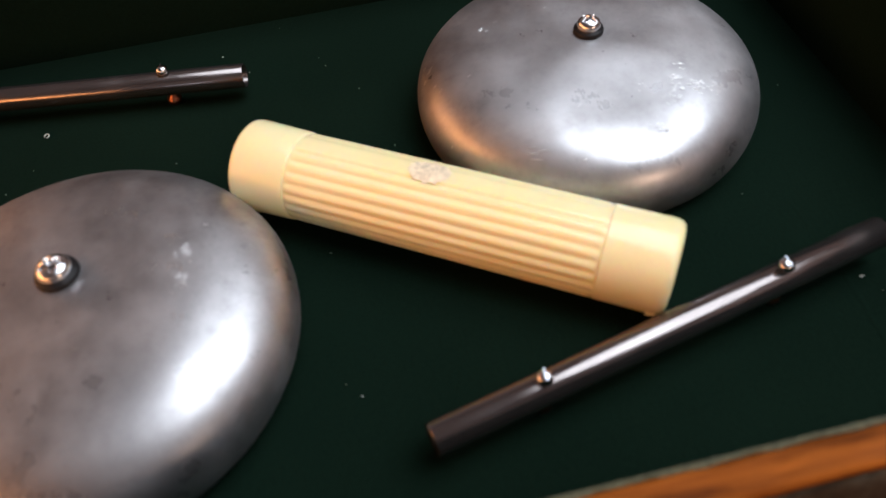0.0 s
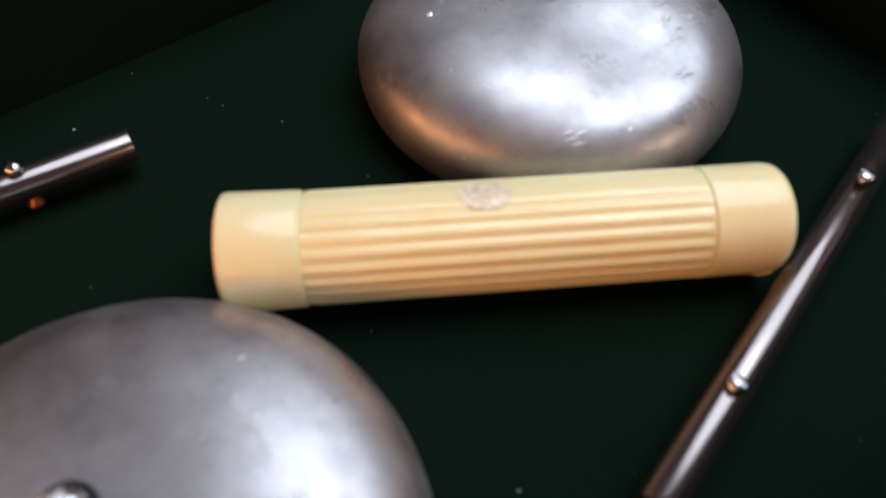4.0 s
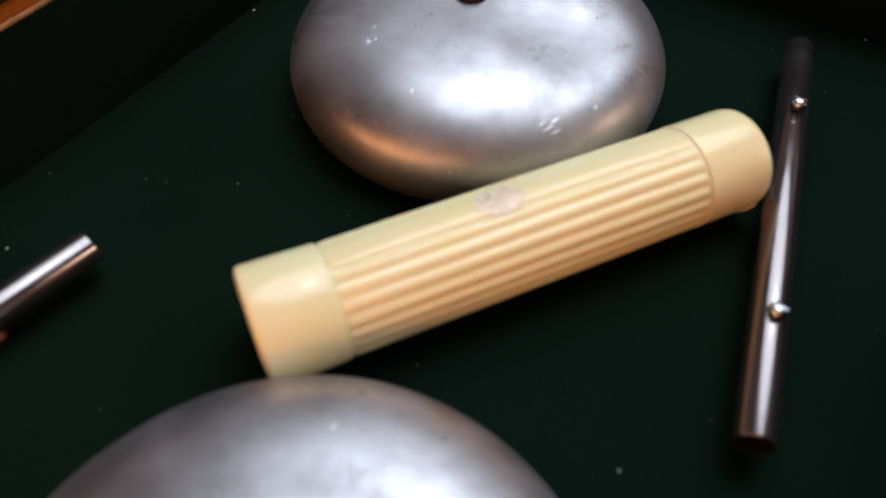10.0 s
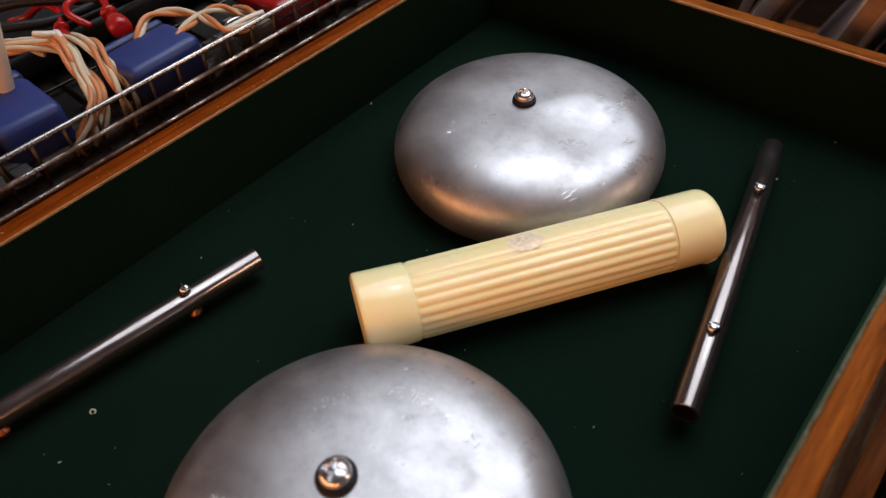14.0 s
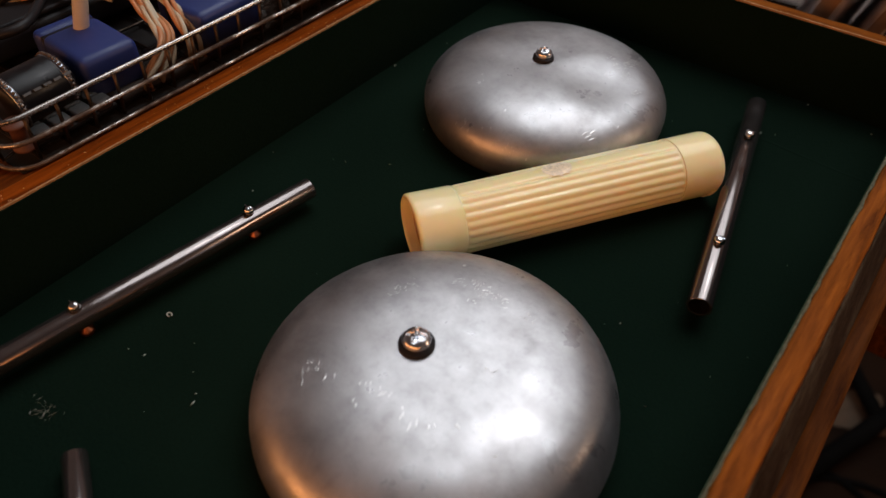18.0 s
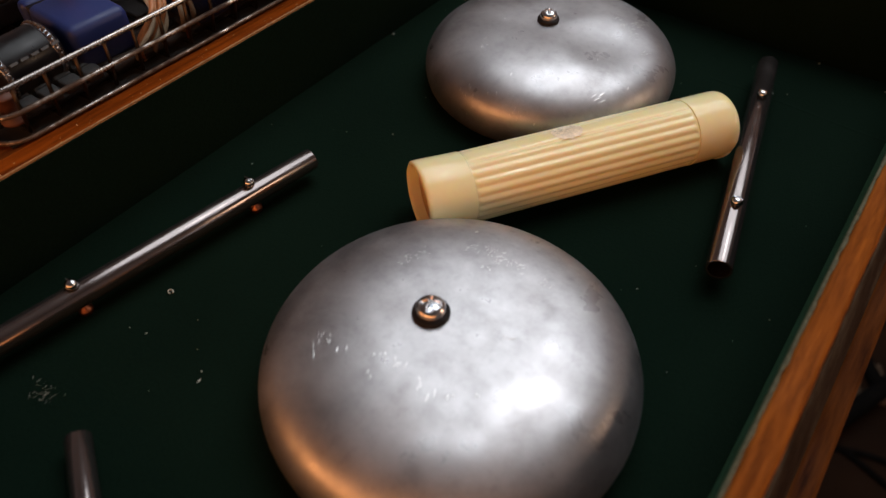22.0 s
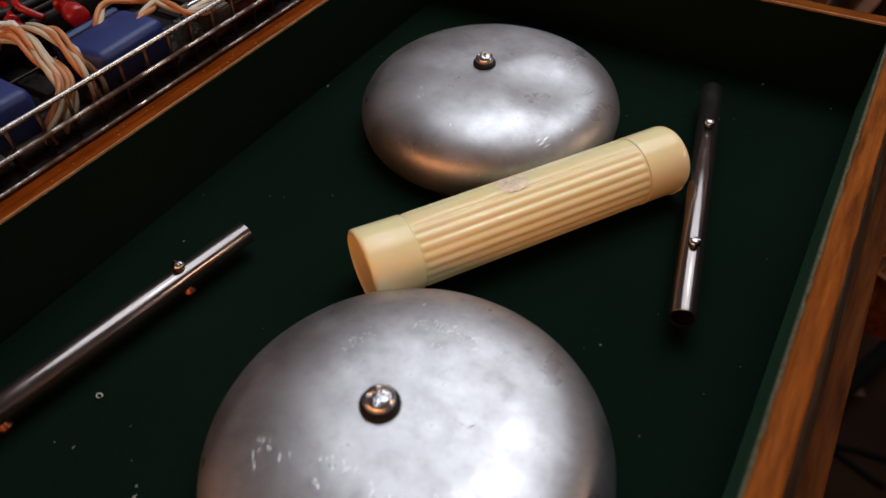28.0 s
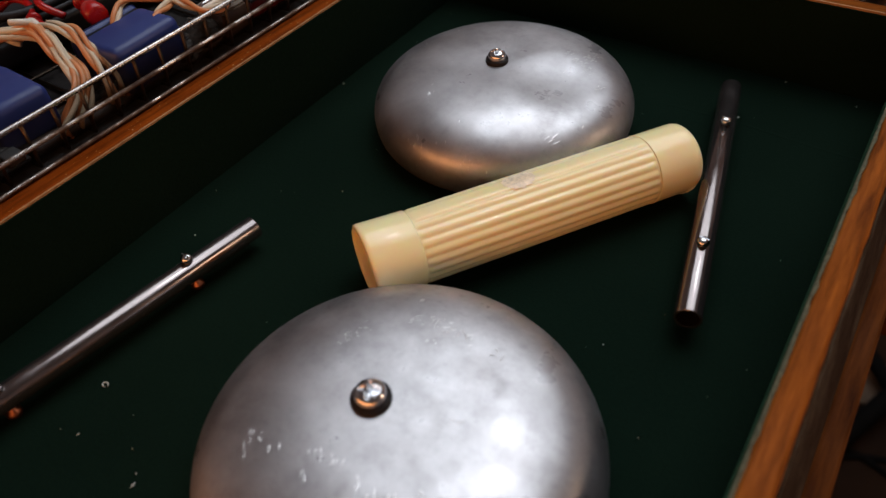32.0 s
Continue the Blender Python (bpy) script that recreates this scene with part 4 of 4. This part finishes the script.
for ctrl in (((-2.6, 0.1, 0.55), (-2.3, 0.5, 0.74), (-2.15, 0.85, 0.72), (-2.2, 1.3, 0.70), (-2.5, 1.7, 0.6)), ((-2.8, 0.5, 0.6), (-2.35, 0.75, 0.77), (-2.1, 1.1, 0.72), (-1.95, 1.5, 0.70), (-1.9, 2.0, 0.62)),
             ((-1.7, 1.55, 0.52), (-1.75, 1.62, 0.70), (-1.85, 1.55, 0.74), (-2.0, 1.45, 0.7), (-2.3, 1.4, 0.6)), ((-2.5, -0.05, 0.56), (-2.2, 0.05, 0.66), (-2.05, 0.25, 0.70), (-2.3, 0.5, 0.68))):
    ob = empty("black_cable", "black rubber cable coiled in the basket", "cable", "black cables")
    part("sheath", pipe_bm(curve_points([P(*c) for c in ctrl], 10), 0.022 * S, 10), BLACK, ob)
# made-up block that keeps the back of the basket black
bc = empty("black_filler", "added matt black block filling the dark back of the basket", "equipment case")
part("body", rounded_block(-3.15, -2.20, -0.02, 2.45, BZ + 0.06, 0.62, 0.03), BLACK, bc)
part("lid", rounded_block(-3.13, -2.22, 0.0, 2.43, 0.625, 0.655, 0.012, 2), BLACK, bc)
br = empty("brown_bobbin", "rusty brown bobbin at the corner of the basket", "bobbin")
part("spool", lathe_bm([(0, 0), (0.05 * S, 0), (0.05 * S, 0.012 * S), (0.035 * S, 0.02 * S), (0.035 * S, 0.10 * S), (0.05 * S, 0.108 * S), (0.05 * S, 0.12 * S), (0, 0.12 * S)], 28), RUST, br)
br.matrix_world = pose(-1.56 * S, -0.10 * S, (BZ + 0.05) * S)

# ---- lint on the felt ----
lb = bmesh.new()
rl = random.Random(11)


def fleck(x, y, ln, wd, ang, tall=0.0006):
    m = Matrix.Translation(P(x, y)) @ Matrix.Rotation(ang, 4, "Z")
    vs = [lb.verts.new(m @ Vector((ln * a_, wd * b_, c_))) for a_, b_, c_ in ((-0.5, 0, 0.0001), (0, -0.5, 0.0001), (0.5, 0, 0.0001), (0, 0.5, 0.0001), (0, 0, tall))]
    for i in range(4):
        lb.faces.new((vs[i], vs[(i + 1) % 4], vs[4]))
    lb.faces.new(vs[:4])


for x, y, ln, wd in ((0.655, 0.968, 0.0009, 0.0007), (-0.405, -0.330, 0.0022, 0.0008), (-0.428, -0.298, 0.0008, 0.0007), (-0.725, -0.31, 0.0013, 0.0005), (0.633, 2.579, 0.0016, 0.0009), (-1.325, 1.882, 0.0016, 0.0010), (0.745, 2.997, 0.0012, 0.0008),
                     (-1.13, 0.60, 0.0009, 0.0007), (0.91, 0.68, 0.0007, 0.0005), (-0.74, 1.16, 0.0006, 0.0005), (-0.75, 1.54, 0.0006, 0.0005), (-0.18, 1.23, 0.0005, 0.0005), (1.10, 2.93, 0.0009, 0.0006)):
    fleck(x, y, ln, wd, rl.uniform(0, 3))
for k in range(34):
    fleck(-0.81 + rl.gauss(0, 0.03), -0.68 + rl.gauss(0, 0.02), rl.uniform(0.0010, 0.0026), rl.uniform(0.00005, 0.00010), rl.uniform(0, 3), 0.00025)
for k in range(45):
    fleck(rl.uniform(-1.3, 1.18), rl.uniform(-1.0, 2.95), rl.uniform(0.0002, 0.0005), rl.uniform(0.0002, 0.0004), rl.uniform(0, 3))
pipe_bm([P(-0.811 + 0.012 * math.cos(a), -0.126 + 0.009 * math.sin(a), 0.006) for a in (0.45 * k for k in range(13))], 0.00022, 5, lb)
rs = bmesh.new()
for k in range(150):
    yy = rl.uniform(-0.6, 2.9)
    m = Matrix.Translation(P(rl.uniform(-1.425, -1.338), yy, 0.441)) @ Matrix.Rotation(rl.uniform(0, 3), 4, "Z")
    q = rl.uniform(0.00010, 0.00034)
    vs = [rs.verts.new(m @ Vector(c)) for c in ((-q, 0, 0), (0, -q, 0), (q, 0, 0), (0, q, 0), (0, 0, q))]
    for i in range(4):
        rs.faces.new((vs[i], vs[(i + 1) % 4], vs[4]))
tagged(finish("rim_crumbs", rs, CRUMB, smooth=False), "pale crumbs scattered along the wooden rim", "crumbs", kind="stuff")
tagged(finish("felt_lint", lb, LINT, smooth=False), "pale lint flecks scattered over the green felt", "lint", kind="stuff")

# ---- behind the tray ----
fr = random.Random(3)
x = -0.9
while x < 3.6:
    w = fr.uniform(0.07, 0.2)
    hgt = fr.uniform(2.6, 3.4)
    ob = empty("paper_folder", "dim folder standing on edge behind the tray", "folder", "folders behind the tray")
    mt = fr.choice([FOLDER_TAN, FOLDER_GREY, BLACK, FOLDER_TAN, FOLDER_GREY, GREY, BLACK, FOLDER_GREY])
    d = fr.uniform(1.6, 2.0)
    part("cover", rounded_block(-w / 2, w / 2, 0, d, 0, hgt, 0.012, 1), mt, ob)
    part("leaves", rounded_block(-w / 2 + 0.015, w / 2 - 0.015, -0.012, d, 0.05, hgt - 0.05, 0.006, 1), FOLDER_GREY if mt is not FOLDER_GREY else FOLDER_TAN, ob, "stack of paper edges")
    ob.matrix_world = pose(x * S, fr.uniform(3.55, 3.8) * S, -1.6 * S, 0, fr.uniform(10, 24), fr.uniform(-4, 4))
    x += w + fr.uniform(0.03, 0.16)
tagged(finish("shelf", box_bm(-1.2 * S, 5.0 * S, 3.4 * S, 7.0 * S, -1.9 * S, -1.62 * S, 0.001), WOOD_DARK, smooth=False), "dark wooden shelf behind the tray", "shelf", kind="structure")

for nm, b in (("table_leg_1", (-0.74, -0.70, -0.49, -0.45)), ("table_leg_2", (-0.74, -0.70, 0.20, 0.24)), ("table_leg_3", (0.06, 0.10, -0.49, -0.45)), ("table_leg_4", (0.06, 0.10, 0.20, 0.24))):
    tagged(finish(nm, box_bm(*b, -0.75, -0.060, 0.002), WOOD_DARK, smooth=False), "dark wooden leg of the table", "table leg", kind="structure")
for nm, x0 in (("shelf_side_1", -1.2), ("shelf_side_2", 4.75)):
    tagged(finish(nm, box_bm(x0 * S, (x0 + 0.25) * S, 3.6 * S, 7.0 * S, -0.75, -1.9 * S, 0.001), WOOD_DARK, smooth=False), "dark wooden side of the shelf", "shelf side", kind="structure")

# ---- on the floor beside the table ----
SOOT = simple("soot_black", (0.004, 0.004, 0.004), 0.8, 0, 50, 0.2)
SOOT.node_tree.nodes["Principled BSDF"].inputs["Specular IOR Level"].default_value = 0.05
st = empty("floor_stand", "black metal stand leg resting on the brown floor", "stand")
part("leg", pipe_bm([P(2.1, 6.2, -9.2), P(3.6, 9.9, -8.9), P(4.9, 13.2, -8.6)], 0.013, 14), SOOT, st)
part("foot", lathe_bm([(0, 0), (0.03, 0), (0.034, 0.008), (0.026, 0.03), (0, 0.032)], 20, None, Matrix.Translation(P(2.1, 6.2, -9.375))), SOOT, st, "black rubber foot")
part("crossbar", pipe_bm([P(3.3, 9.2, -8.95), P(2.2, 10.6, -9.0), P(1.4, 11.8, -9.1)], 0.011, 12), SOOT, st)
for ctrl in (((1.6, 5.6, -9.34), (2.6, 7.4, -9.34), (3.4, 8.0, -9.34), (4.6, 8.2, -9.34)), ((1.8, 7.2, -9.34), (2.2, 8.4, -9.34), (1.9, 9.4, -9.34), (2.5, 10.4, -9.34)), ((2.0, 5.2, -9.34), (2.5, 6.3, -9.34), (2.3, 7.2, -9.34), (2.9, 7.9, -9.34), (4.2, 7.6, -9.34))):
    ob = empty("floor_cable", "thin black cable lying on the brown floor", "cable", "cables on the floor")
    part("sheath", pipe_bm(curve_points([P(*c) for c in ctrl], 10), 0.0045, 8), SOOT, ob)
ca = empty("carton_sheet", "tan cardboard sheet on the floor", "cardboard")
part("sheet", rounded_block(-0.55, 0.55, -0.45, 0.45, 0, 0.05, 0.01, 1), CARD, ca)
ca.matrix_world = pose(2.95 * S, 9.5 * S, -9.37 * S, 0, 0, 25)
pk = empty("printed_packet", "dark blue packet with a white printed label", "packet")
part("pouch", rounded_block(-0.7, 0.7, -0.5, 0.5, 0, 0.6, 0.08, 2), BLACK, pk)
part("label_panel", rounded_block(-0.60, 0.60, -0.507, -0.49, 0.10, 0.52, 0.004, 1), PAPER, pk, "white label panel")
for j in range(3):
    part("print_bar", rounded_block(-0.5, 0.5 - 0.2 * j, -0.515, -0.505, 0.16 + 0.11 * j, 0.21 + 0.11 * j, 0.002, 1), BLUE, pk, "blue bar of print")
pk.matrix_world = pose(2.85 * S, 12.3 * S, -9.37 * S, 0, 0, -20)

# ---- room ----
for nm, b in (("wall_north", (-2.05, 2.05, 2.0, 2.05, -0.8, 2.2)), ("wall_south", (-2.05, 2.05, -2.05, -2.0, -0.8, 2.2)), ("wall_east", (2.0, 2.05, -2.0, 2.0, -0.8, 2.2)), ("wall_west", (-2.05, -2.0, -2.0, 2.0, -0.8, 2.2))):
    tagged(finish(nm, box_bm(*b), WALL, smooth=False), "plain dim wall of the room", "wall", kind="structure")
tagged(finish("ceiling", box_bm(-2.05, 2.05, -2.05, 2.05, 2.2, 2.25), WALL, smooth=False), "plain ceiling of the room", "ceiling", kind="structure")
